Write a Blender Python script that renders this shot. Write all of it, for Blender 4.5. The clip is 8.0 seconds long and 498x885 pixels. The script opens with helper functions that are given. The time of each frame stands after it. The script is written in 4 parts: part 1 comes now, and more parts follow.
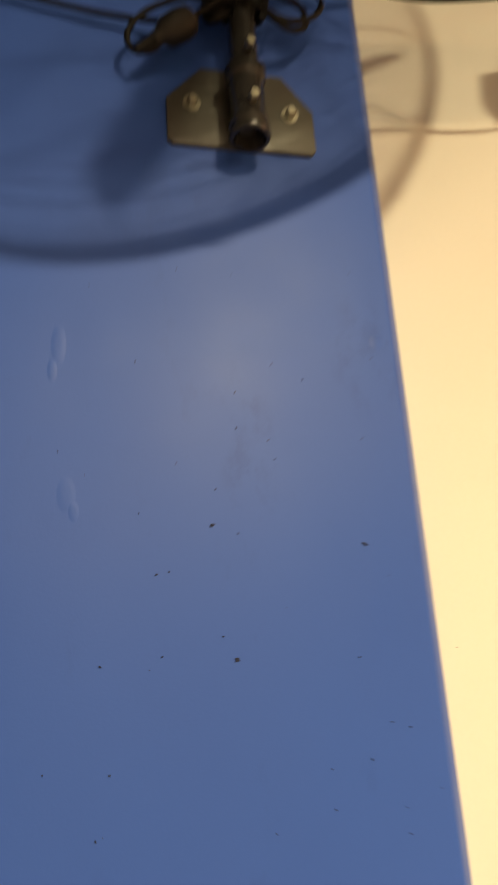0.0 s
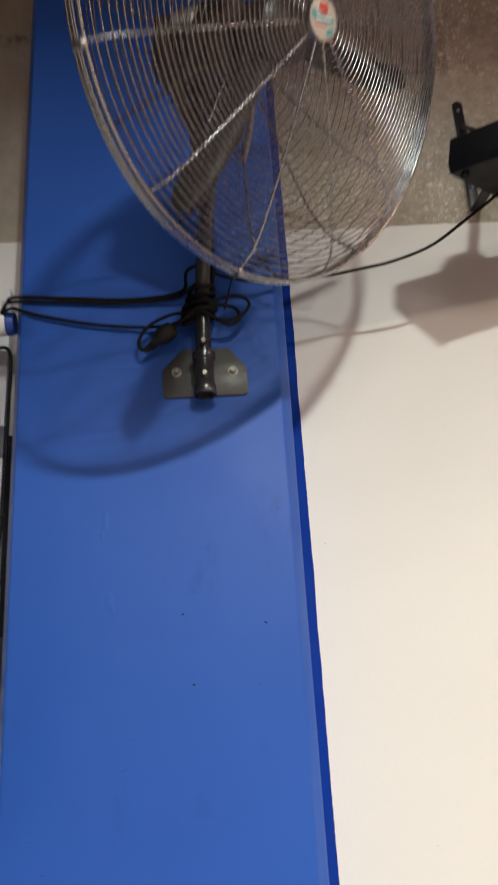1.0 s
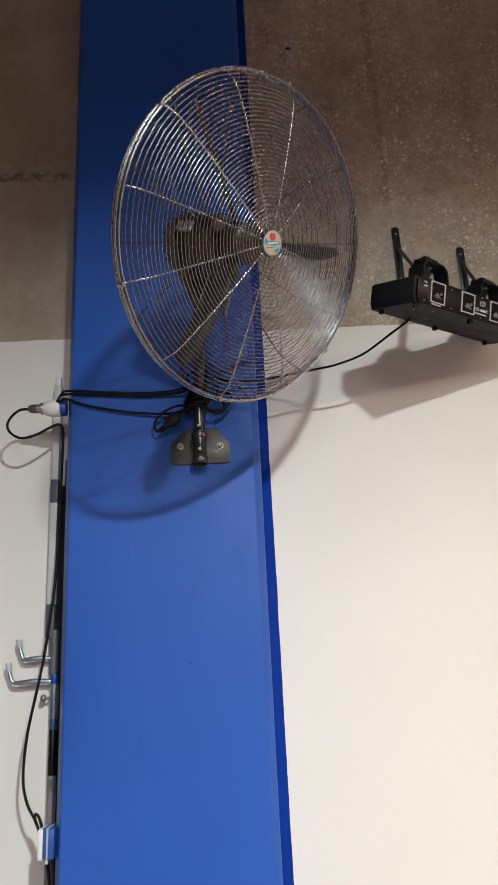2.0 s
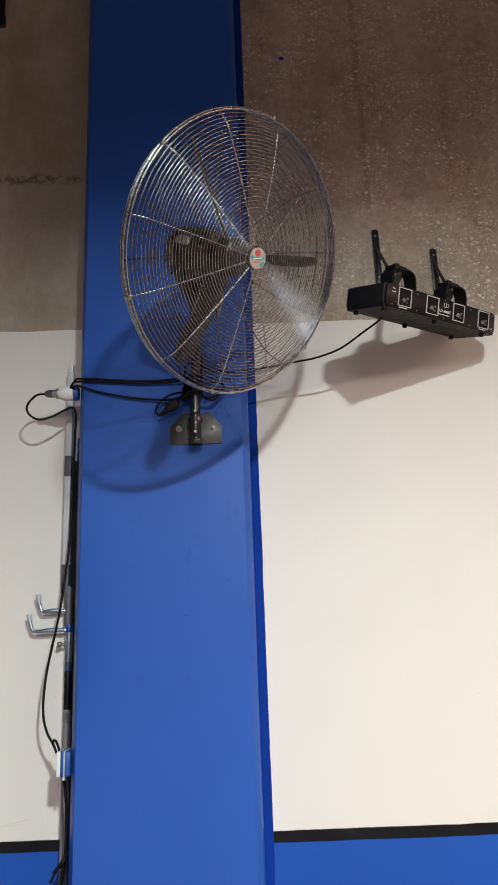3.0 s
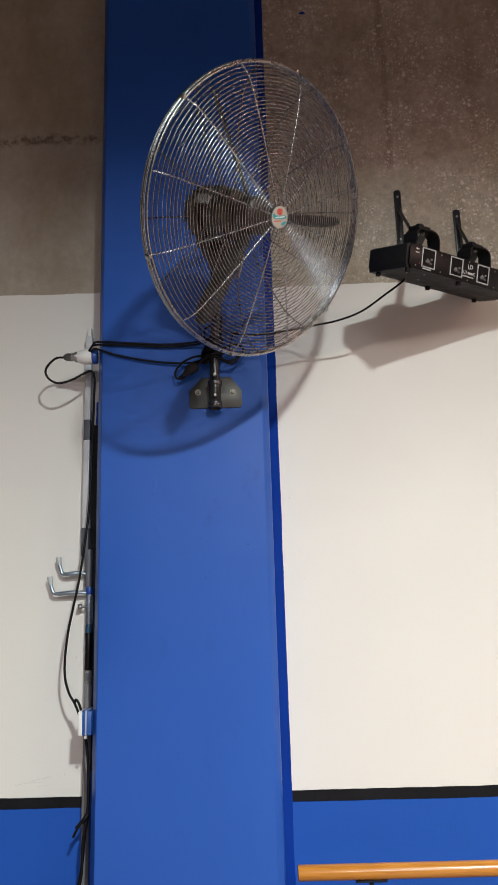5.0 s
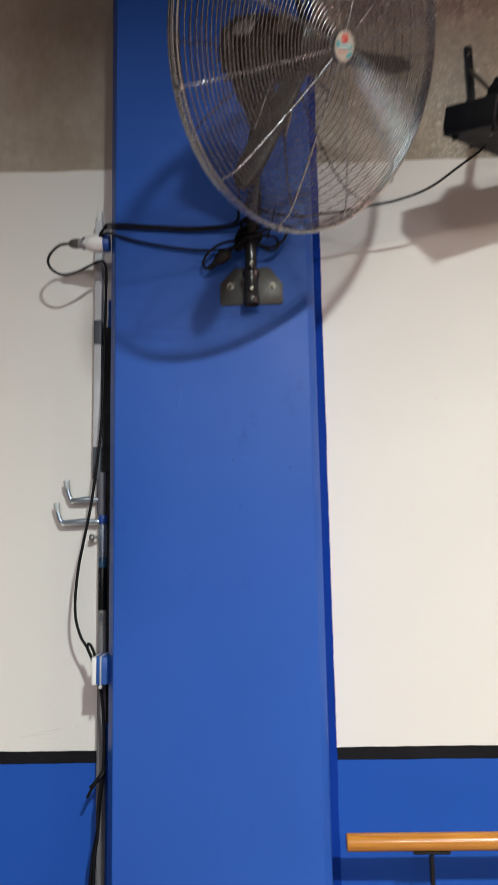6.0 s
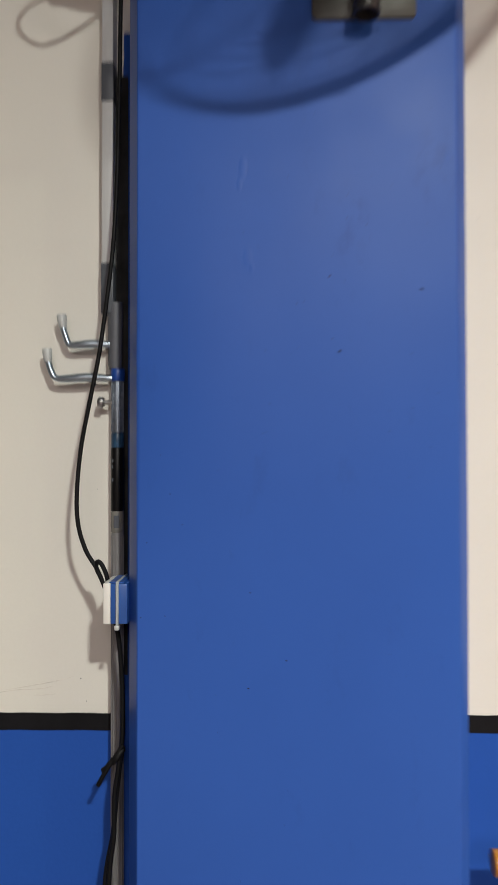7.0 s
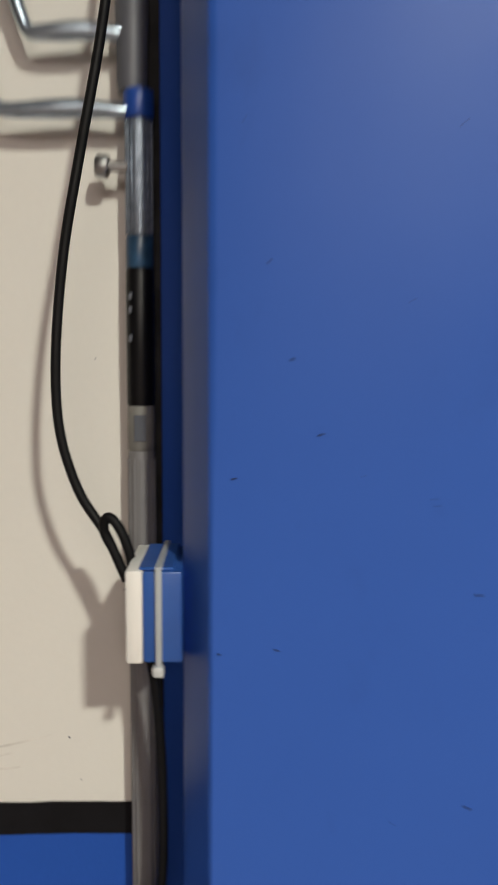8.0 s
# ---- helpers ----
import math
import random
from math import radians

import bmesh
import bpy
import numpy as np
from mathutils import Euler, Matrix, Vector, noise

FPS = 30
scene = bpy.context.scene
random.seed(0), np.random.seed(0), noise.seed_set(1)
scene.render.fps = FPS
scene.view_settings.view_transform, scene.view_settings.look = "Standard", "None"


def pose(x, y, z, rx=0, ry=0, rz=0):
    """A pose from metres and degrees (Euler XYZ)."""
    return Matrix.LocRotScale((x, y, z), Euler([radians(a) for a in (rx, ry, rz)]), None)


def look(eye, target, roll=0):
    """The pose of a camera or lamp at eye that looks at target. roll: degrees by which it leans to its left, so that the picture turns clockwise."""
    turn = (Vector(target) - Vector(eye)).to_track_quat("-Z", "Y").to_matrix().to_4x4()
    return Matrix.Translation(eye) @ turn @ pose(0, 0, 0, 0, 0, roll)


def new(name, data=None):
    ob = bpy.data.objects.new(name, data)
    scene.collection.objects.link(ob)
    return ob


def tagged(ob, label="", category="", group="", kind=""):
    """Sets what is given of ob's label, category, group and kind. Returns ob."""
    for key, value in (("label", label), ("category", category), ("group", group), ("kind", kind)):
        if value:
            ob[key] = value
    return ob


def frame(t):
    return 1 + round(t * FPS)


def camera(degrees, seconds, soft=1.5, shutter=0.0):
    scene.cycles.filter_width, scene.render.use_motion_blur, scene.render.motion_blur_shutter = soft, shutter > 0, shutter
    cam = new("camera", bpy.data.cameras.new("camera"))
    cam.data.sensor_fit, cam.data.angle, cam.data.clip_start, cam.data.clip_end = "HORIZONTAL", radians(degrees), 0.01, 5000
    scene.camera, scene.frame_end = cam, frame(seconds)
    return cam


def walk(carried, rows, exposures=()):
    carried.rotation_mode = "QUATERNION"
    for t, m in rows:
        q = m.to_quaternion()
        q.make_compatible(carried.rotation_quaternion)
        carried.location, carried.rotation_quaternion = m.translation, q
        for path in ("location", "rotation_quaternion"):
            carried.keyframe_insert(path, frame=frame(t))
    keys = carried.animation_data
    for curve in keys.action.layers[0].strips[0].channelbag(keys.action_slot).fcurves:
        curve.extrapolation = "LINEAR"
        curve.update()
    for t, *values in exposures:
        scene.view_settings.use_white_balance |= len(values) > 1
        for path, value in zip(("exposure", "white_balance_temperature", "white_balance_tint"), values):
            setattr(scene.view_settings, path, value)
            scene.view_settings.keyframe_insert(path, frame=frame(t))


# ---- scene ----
cam = camera(36.7, 8.0, 1.5, 0.5)
PATH = [
    (0, (0.015, -0.714, 1.752), (0.475, 1.145, 2.329), -4),
    (0.2, (0.056, -0.842, 1.74), (0.412, 1.025, 2.361), -4.3),
    (0.5, (0.105, -1.051, 1.742), (0.333, 0.829, 2.385), -4.4),
    (0.8, (0.202, -1.28, 1.735), (0.316, 0.612, 2.373), -4.1),
    (1, (0.25, -1.447, 1.735), (0.306, 0.447, 2.375), -3.4),
    (1.2, (0.285, -1.583, 1.729), (0.319, 0.304, 2.392), -3.3),
    (1.5, (0.313, -1.831, 1.707), (0.33, 0.058, 2.364), -3.1),
    (2, (0.327, -2.146, 1.695), (0.352, -0.244, 2.31), -2.8),
    (3.5, (0.383, -2.506, 1.64), (0.389, -0.57, 2.142), -1.9),
    (4, (0.358, -2.503, 1.64), (0.362, -0.564, 2.13), -1.9),
    (5.5, (0.339, -2.318, 1.632), (0.301, -0.357, 2.027), -1.5),
    (5.8, (0.279, -2.17, 1.644), (0.237, -0.198, 1.978), -1.3),
    (6, (0.242, -2.048, 1.645), (0.195, -0.069, 1.926), -1.1),
    (6.3, (0.189, -1.842, 1.624), (0.131, 0.146, 1.834), -0.9),
    (6.5, (0.161, -1.67, 1.607), (0.093, 0.322, 1.777), -0.6),
    (6.8, (0.093, -1.435, 1.616), (0.025, 0.562, 1.683), -0.3),
    (7, (0.044, -1.275, 1.584), (-0.007, 0.724, 1.619), -0.1),
    (7.3, (-0.048, -1.014, 1.588), (-0.048, 0.985, 1.519), 0.2),
    (7.5, (-0.083, -0.865, 1.577), (-0.067, 1.133, 1.472), 0.4),
    (7.8, (-0.127, -0.646, 1.537), (-0.072, 1.346, 1.372), 0.4),
    (8, (-0.166, -0.519, 1.515), (-0.114, 1.469, 1.31), 0.3),
]
EXPOSURES = ((0.0, -0.38, 14600, 3), (0.25, -0.42, 10300, 2), (0.5, -0.53, 8400, 2), (0.75, -0.57, 7300, 3), (1.0, -0.57, 6550, 4), (2.0, -0.58, 6250, 5), (5.5, -0.63, 6250, 4), (6.5, -0.68, 6400, 5), (7.0, -0.78, 6900, 5), (7.5, -0.76, 7050, 4), (8.0, -0.71, 7200, 5))
walk(cam, [(t, look(e, g, r)) for t, e, g, r in PATH], EXPOSURES)

# ---- world and lamps ----
world = bpy.data.worlds.new("world")
scene.world = world
world.use_nodes = True
world.node_tree.nodes["Background"].inputs[0].default_value = (0.9, 0.95, 1.0, 1)
world.node_tree.nodes["Background"].inputs[1].default_value = 0.01


def lamp_or_fill(x, y, z, watts, size, spread, colour=(1.0, 0.975, 0.94)):
    """A round ceiling lamp or added fill, whose spread cuts light near the horizontal."""
    data = bpy.data.lights.new("lamp", "AREA")
    data.shape, data.size, data.energy, data.color = "DISK", size, watts, colour
    data.spread = radians(spread)
    ob = new("lamp", data)
    ob.matrix_world = look((x, y, z), (x, y + 0.01, 0))
    return ob


lamp_or_fill(1.20, -3.6, 3.78, 430, 0.25, 167.5, (0.965, 0.975, 0.955))
lamp_or_fill(3.6, -3.3, 3.52, 125, 0.24, 171, (0.93, 1.0, 0.80))
# broad unseen fill, added to lift the shadows
lamp_or_fill(0.3, -7.6, 3.97, 620, 2.8, 177.0, (1.0, 0.89, 0.92))
# unseen pink fill far to the east, added to tint the shadows
lamp_or_fill(6.4, -3.3, 3.95, 600, 2.4, 176, (1.0, 0.58, 0.47))


# ---- materials ----
def material(name):
    m = bpy.data.materials.new(name)
    m.use_nodes = True
    return m, m.node_tree.nodes, m.node_tree.links, m.node_tree.nodes["Principled BSDF"]


def mapped(nodes, links, scale=(1, 1, 1), kind="Object"):
    c = nodes.new("ShaderNodeTexCoord")
    p = nodes.new("ShaderNodeMapping")
    p.inputs["Scale"].default_value = scale
    links.new(c.outputs[kind], p.inputs["Vector"])
    return p.outputs["Vector"]


def noisy(nodes, links, vector, scale, detail=4, rough=0.55):
    n = nodes.new("ShaderNodeTexNoise")
    n.inputs["Scale"].default_value, n.inputs["Detail"].default_value, n.inputs["Roughness"].default_value = scale, detail, rough
    links.new(vector, n.inputs["Vector"])
    return n.outputs["Fac"]


def ramp(nodes, links, fac, *stops):
    r = nodes.new("ShaderNodeValToRGB")
    e = r.color_ramp.elements
    while len(e) < len(stops):
        e.new(0.5)
    for k, (at, colour) in zip(e, stops):
        k.position, k.color = at, (*colour, 1) if len(colour) == 3 else colour
    links.new(fac, r.inputs["Fac"])
    return r.outputs["Color"]


def mixed(nodes, links, a, b, fac, mode="MIX"):
    m = nodes.new("ShaderNodeMix")
    m.data_type, m.blend_type = "RGBA", mode
    for socket, v in ((m.inputs[6], a), (m.inputs[7], b), (m.inputs[0], fac)):
        if isinstance(v, (int, float)):
            socket.default_value = v
        elif isinstance(v, tuple):
            socket.default_value = (*v, 1)
        else:
            links.new(v, socket)
    return m.outputs[2]


def bumped(nodes, links, bsdf, height, strength, distance):
    b = nodes.new("ShaderNodeBump")
    b.inputs["Strength"].default_value, b.inputs["Distance"].default_value = strength, distance
    links.new(height, b.inputs["Height"])
    links.new(b.outputs["Normal"], bsdf.inputs["Normal"])


def paint(name, colour, rough=0.5, vary=0.06, grain=60.0, bump=0.15, dist=0.002, big=2.0, metal=0.0, spec=0.5):
    """A painted or plastic surface: broad tone drift, fine grain and a light relief."""
    m, nodes, links, bsdf = material(name)
    v = mapped(nodes, links)
    lo, hi = [tuple(max(0.0, c * k) for c in colour) for k in (1 - vary, 1 + vary)]
    base = ramp(nodes, links, noisy(nodes, links, v, big, 5), (0.3, lo), (0.7, hi))
    fine = noisy(nodes, links, v, grain, 3)
    shade = ramp(nodes, links, fine, (0.3, (1 - vary * 0.6,) * 3), (0.7, (1,) * 3))
    links.new(mixed(nodes, links, base, shade, 1.0, "MULTIPLY"), bsdf.inputs["Base Color"])
    r = ramp(nodes, links, noisy(nodes, links, v, big * 3, 4), (0.3, (rough * 0.85,) * 3), (0.7, (min(1, rough * 1.15),) * 3))
    links.new(r, bsdf.inputs["Roughness"])
    bsdf.inputs["Metallic"].default_value = metal
    bsdf.inputs["Specular IOR Level"].default_value = spec
    if bump:
        bumped(nodes, links, bsdf, fine, bump, dist)
    return m


# small blisters under the wrap: x, z and half sizes
BULGES = ((0.002, 2.076, 0.006, 0.017), (-0.004, 2.048, 0.004, 0.010), (0.010, 1.922, 0.007, 0.014), (0.017, 1.905, 0.004, 0.008), (0.345, 2.090, 0.006, 0.008))


def column_paint():
    """Satin blue vinyl wrap, softly dented, with scuffs."""
    m, nodes, links, bsdf = material("blue_vinyl")
    v = mapped(nodes, links)
    base = ramp(nodes, links, noisy(nodes, links, v, 1.7, 5), (0.3, (0.024, 0.088, 0.385)), (0.7, (0.028, 0.100, 0.425)))
    smear = ramp(nodes, links, noisy(nodes, links, mapped(nodes, links, (9, 9, 3.5)), 1.6, 6, 0.7), (0.58, (0,) * 3), (0.72, (1,) * 3))
    base = mixed(nodes, links, base, (0.02, 0.07, 0.30), mixed(nodes, links, (0, 0, 0), (0.42, 0.42, 0.42), smear))
    sep = nodes.new("ShaderNodeSeparateXYZ")
    links.new(v, sep.inputs[0])
    grime = noisy(nodes, links, mapped(nodes, links, (1.0, 1.0, 0.55)), 34, 6, 0.7)
    for cx, cz, rx, rz in ((0.335, 2.075, 0.055, 0.085), (0.19, 1.965, 0.035, 0.11)):
        dx = calc(nodes, links, "MULTIPLY", calc(nodes, links, "SUBTRACT", sep.outputs["X"], cx), 1 / rx)
        dz = calc(nodes, links, "MULTIPLY", calc(nodes, links, "SUBTRACT", sep.outputs["Z"], cz), 1 / rz)
        d = calc(nodes, links, "ADD", calc(nodes, links, "MULTIPLY", dx, dx), calc(nodes, links, "MULTIPLY", dz, dz))
        inside = calc(nodes, links, "SUBTRACT", 1.0, ease(nodes, links, d, 0.1, 1.1))
        rub = calc(nodes, links, "MULTIPLY", calc(nodes, links, "MULTIPLY", inside, ease(nodes, links, grime, 0.46, 0.64)), 0.42)
        base = mixed(nodes, links, base, (0.013, 0.056, 0.275), rub)
    links.new(base, bsdf.inputs["Base Color"])
    r = ramp(nodes, links, noisy(nodes, links, v, 5, 5), (0.3, (0.40,) * 3), (0.7, (0.48,) * 3))
    links.new(r, bsdf.inputs["Roughness"])
    bsdf.inputs["Specular IOR Level"].default_value = 0.20
    soft = noisy(nodes, links, mapped(nodes, links, (1, 1, 0.45)), 6, 2)
    fine = noisy(nodes, links, v, 320, 2)
    h = mixed(nodes, links, soft, fine, 0.035)
    for cx, cz, rx, rz in BULGES:
        dx = calc(nodes, links, "MULTIPLY", calc(nodes, links, "SUBTRACT", sep.outputs["X"], cx), 1 / rx)
        dz = calc(nodes, links, "MULTIPLY", calc(nodes, links, "SUBTRACT", sep.outputs["Z"], cz), 1 / rz)
        d = calc(nodes, links, "ADD", calc(nodes, links, "MULTIPLY", dx, dx), calc(nodes, links, "MULTIPLY", dz, dz))
        h = calc(nodes, links, "MULTIPLY_ADD", calc(nodes, links, "SUBTRACT", 1.0, ease(nodes, links, calc(nodes, links, "MULTIPLY_ADD", soft, 1.2, d), 0.5, 2.4)), 0.20, h)
    bumped(nodes, links, bsdf, h, 0.16, 0.012)
    return m


def calc(nodes, links, op, a, b=0.0, c=0.0):
    m = nodes.new("ShaderNodeMath")
    m.operation = op
    for socket, v in zip(m.inputs, (a, b, c)):
        if isinstance(v, (int, float)):
            socket.default_value = v
        else:
            links.new(v, socket)
    return m.outputs[0]


def ease(nodes, links, value, lo, hi):
    d = nodes.new("ShaderNodeMapRange")
    d.interpolation_type = "SMOOTHSTEP"
    d.inputs[1].default_value, d.inputs[2].default_value = lo, hi
    links.new(value, d.inputs[0])
    return d.outputs[0]


def concrete(name, lo, hi, chipped):
    """Cast concrete. Chipped: pale stone chips in drifts, a cleaner patch low down and a thin run of rust.
    Otherwise smooth, with a grimy pour joint."""
    m, nodes, links, bsdf = material(name)
    v = mapped(nodes, links)
    sep = nodes.new("ShaderNodeSeparateXYZ")
    links.new(v, sep.inputs[0])
    x, z = sep.outputs["X"], sep.outputs["Z"]
    tone = ramp(nodes, links, noisy(nodes, links, v, 2.6, 7, 0.65), (0.25, lo), (0.75, hi))
    stain = ramp(nodes, links, noisy(nodes, links, mapped(nodes, links, (3.0, 3.0, 1.1)), 1.3, 6, 0.7), (0.35, (0.80, 0.74, 0.68)), (0.62, (1, 1, 1)))
    tone = mixed(nodes, links, tone, stain, 1.0, "MULTIPLY")
    low, high = (0.72, 1.15) if chipped else (0.90, 1.06)
    fine = ramp(nodes, links, noisy(nodes, links, v, 38, 6, 0.7), (0.3, (low,) * 3), (0.7, (high,) * 3))
    tone = mixed(nodes, links, tone, fine, 1.0, "MULTIPLY")
    rag = noisy(nodes, links, v, 9, 6, 0.7)
    if chipped:
        rise = calc(nodes, links, "MULTIPLY", ease(nodes, links, x, 1.0, 1.7), 0.30)
        edge = calc(nodes, links, "SUBTRACT", calc(nodes, links, "MULTIPLY_ADD", mixed(nodes, links, rag, noisy(nodes, links, v, 3.2, 6, 0.75), 0.5), 0.26, z), rise)
        low = calc(nodes, links, "SUBTRACT", 1.0, ease(nodes, links, edge, 3.480, 3.490))
        tone = mixed(nodes, links, tone, mixed(nodes, links, tone, (1.10, 1.18, 1.15), 1.0, "MULTIPLY"), low)
        run = calc(nodes, links, "ABSOLUTE", calc(nodes, links, "SUBTRACT", calc(nodes, links, "MULTIPLY_ADD", rag, 0.06, x), 0.935))
        run = calc(nodes, links, "SUBTRACT", 1.0, ease(nodes, links, run, 0.002, 0.022))
        run = calc(nodes, links, "MULTIPLY", run, calc(nodes, links, "MULTIPLY", ease(nodes, links, z, 3.25, 3.42), 0.5))
        tone = mixed(nodes, links, tone, mixed(nodes, links, tone, (0.55, 0.48, 0.44), 1.0, "MULTIPLY"), run)
        drift = ramp(nodes, links, noisy(nodes, links, v, 4.5, 4, 0.6), (0.42, (0,) * 3), (0.56, (1,) * 3))
        chips = None
        warp = nodes.new("ShaderNodeTexNoise")
        warp.inputs["Scale"].default_value, warp.inputs["Detail"].default_value = 70, 3
        links.new(v, warp.inputs["Vector"])
        bent = nodes.new("ShaderNodeVectorMath")
        bent.operation = "MULTIPLY_ADD"
        bent.inputs[1].default_value = (0.022, 0.022, 0.022)
        links.new(warp.outputs["Color"], bent.inputs[0])
        links.new(mapped(nodes, links, (0.94, 1.0, 1.08)), bent.inputs[2])
        for scale, keep in ((50, 0.60), (84, 0.55), (150, 0.52)):
            vo = nodes.new("ShaderNodeTexVoronoi")
            vo.inputs["Scale"].default_value = scale
            links.new(bent.outputs[0], vo.inputs["Vector"])
            near = ramp(nodes, links, vo.outputs["Distance"], (0.26, (1,) * 3), (0.42, (0,) * 3))
            sp = nodes.new("ShaderNodeSeparateColor")
            links.new(vo.outputs["Color"], sp.inputs[0])
            some = ramp(nodes, links, sp.outputs[0], (keep, (0,) * 3), (keep + 0.3, (1,) * 3))
            k = mixed(nodes, links, near, some, 1.0, "MULTIPLY")
            chips = k if chips is None else mixed(nodes, links, chips, k, 1.0, "ADD")
        chips = mixed(nodes, links, chips, mixed(nodes, links, drift, (0.16, 0.16, 0.16), 1.0, "ADD"), 1.0, "MULTIPLY")
        fewer = calc(nodes, links, "MULTIPLY_ADD", ease(nodes, links, z, 3.35, 3.85), -0.45, 1.0)
        tone = mixed(nodes, links, tone, (0.74, 0.69, 0.61), calc(nodes, links, "MULTIPLY", chips, fewer))
    else:
        band = calc(nodes, links, "ABSOLUTE", calc(nodes, links, "SUBTRACT", calc(nodes, links, "MULTIPLY_ADD", rag, 0.10, z), 3.575))
        band = calc(nodes, links, "SUBTRACT", 1.0, ease(nodes, links, band, 0.004, 0.032))
        band = calc(nodes, links, "MULTIPLY", band, ease(nodes, links, noisy(nodes, links, v, 30, 5, 0.7), 0.38, 0.62))
        tone = mixed(nodes, links, tone, mixed(nodes, links, tone, (0.36, 0.32, 0.28), 1.0, "MULTIPLY"), band)
        # the dimmer, warmer light above the joint is put into the colour
        up = ease(nodes, links, z, 3.50, 3.60)
        tone = mixed(nodes, links, tone, mixed(nodes, links, tone, (0.94, 0.89, 0.82), 1.0, "MULTIPLY"), up)
    links.new(tone, bsdf.inputs["Base Color"])
    bsdf.inputs["Roughness"].default_value = 0.9
    bumped(nodes, links, bsdf, noisy(nodes, links, v, 55, 8, 0.75), 0.6, 0.006)
    return m


def wood(name):
    m, nodes, links, bsdf = material(name)
    v = mapped(nodes, links, (1.2, 18, 18))
    fac = noisy(nodes, links, v, 5, 6, 0.65)
    base = ramp(nodes, links, fac, (0.25, (0.36, 0.128, 0.014)), (0.55, (0.52, 0.212, 0.026)), (0.8, (0.60, 0.27, 0.042)))
    links.new(base, bsdf.inputs["Base Color"])
    bsdf.inputs["Roughness"].default_value = 0.28
    bsdf.inputs["Coat Weight"].default_value = 0.4
    bumped(nodes, links, bsdf, fac, 0.08, 0.001)
    return m


def metal(name, colour, rough, wear=0.25, scale=90):
    m, nodes, links, bsdf = material(name)
    v = mapped(nodes, links)
    f = noisy(nodes, links, v, scale, 4)
    links.new(ramp(nodes, links, f, (0.3, tuple(c * (1 - wear) for c in colour)), (0.7, colour)), bsdf.inputs["Base Color"])
    links.new(ramp(nodes, links, f, (0.3, (rough * 1.3,) * 3), (0.7, (rough * 0.8,) * 3)), bsdf.inputs["Roughness"])
    bsdf.inputs["Metallic"].default_value = 1
    return m


BLUE = column_paint()
WALL_WHITE = paint("white_wall_paint", (0.75, 0.73, 0.68), 0.62, 0.025, 140, 0.10, 0.0012, 1.3)
WALL_BLUE = paint("blue_wall_paint", (0.018, 0.086, 0.41), 0.6, 0.06, 140, 0.2, 0.0012, 1.6, 0.0, 0.15)
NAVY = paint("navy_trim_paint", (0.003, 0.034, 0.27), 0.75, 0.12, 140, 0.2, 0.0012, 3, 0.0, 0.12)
WALL_BLACK = paint("black_stripe_paint", (0.008, 0.008, 0.010), 0.6, 0.35, 70, 0.2, 0.001, 9, 0.0, 0.15)
CONCRETE = concrete("raw_concrete", (0.33, 0.275, 0.222), (0.56, 0.485, 0.405), True)
CONCRETE_LEFT = concrete("raw_concrete_pale", (0.40, 0.360, 0.300), (0.53, 0.485, 0.41), False)
FLOOR = paint("warm_floor_wood", (0.19, 0.145, 0.130), 0.45, 0.06, 220, 0.3, 0.002, 1.5)
PLASTER = paint("room_plaster", (0.12, 0.105, 0.095), 0.8, 0.06, 60, 0.2, 0.002, 0.7)
CEILING = paint("ceiling_dark_paint", (0.05, 0.05, 0.052), 0.9, 0.1, 40, 0.2, 0.003, 0.7)
OAK = wood("varnished_barre_wood")
CHROME = metal("fan_wire_chrome", (0.335, 0.345, 0.355), 0.24)
# darker copy of the wire chrome, so the rear rings show less
WIRE_DARK = metal("rear_wire_dark", (0.155, 0.145, 0.135), 0.26)
RIM = metal("fan_rim_steel", (0.385, 0.40, 0.405), 0.27, 0.10, 40)
MOTOR = paint("motor_brown_enamel", (0.046, 0.033, 0.024), 0.4, 0.3, 80, 0.3, 0.001, 8)
PIPE = paint("hammered_grey_enamel", (0.050, 0.050, 0.052), 0.20, 0.25, 130, 0.5, 0.0015, 9, 0.4)
PLATE = paint("plate_grey_enamel", (0.085, 0.085, 0.08), 0.42, 0.15, 120, 0.3, 0.001, 7, 0.2)
BRASS = metal("bolt_zinc_yellow", (0.31, 0.29, 0.24), 0.45)
ZINC = metal("zinc_plate", (0.46, 0.55, 0.64), 0.34, 0.25, 40)
SILVER = metal("dull_silver_tube", (0.30, 0.34, 0.40), 0.5, 0.3, 120)
STEEL = metal("dull_steel", (0.42, 0.42, 0.42), 0.4)
RUBBER = paint("black_cable_rubber", (0.005, 0.005, 0.006), 0.6, 0.3, 90, 0.1, 0.0005, 12, 0.0, 0.2)
BLACK = paint("black_powder_coat", (0.007, 0.007, 0.008), 0.6, 0.3, 300, 0.3, 0.0006, 8, 0.0, 0.3)
BLACK_GLOSS = paint("black_plastic", (0.004, 0.004, 0.005), 0.4, 0.3, 90, 0.1, 0.0005, 12, 0.0, 0.25)
BRACKET = paint("bracket_black_enamel", (0.020, 0.022, 0.026), 0.4, 0.3, 90, 0.2, 0.0006, 8)
WHITE = paint("white_plastic", (0.74, 0.74, 0.72), 0.4, 0.05, 90, 0.05, 0.0004, 9)
CAP_CLEAR = paint("milky_vinyl_cap", (0.50, 0.52, 0.53), 0.35, 0.06, 90, 0.05, 0.0004, 9)
INK = paint("white_print", (0.60, 0.60, 0.60), 0.5, 0.05, 90, 0, 0, 9)
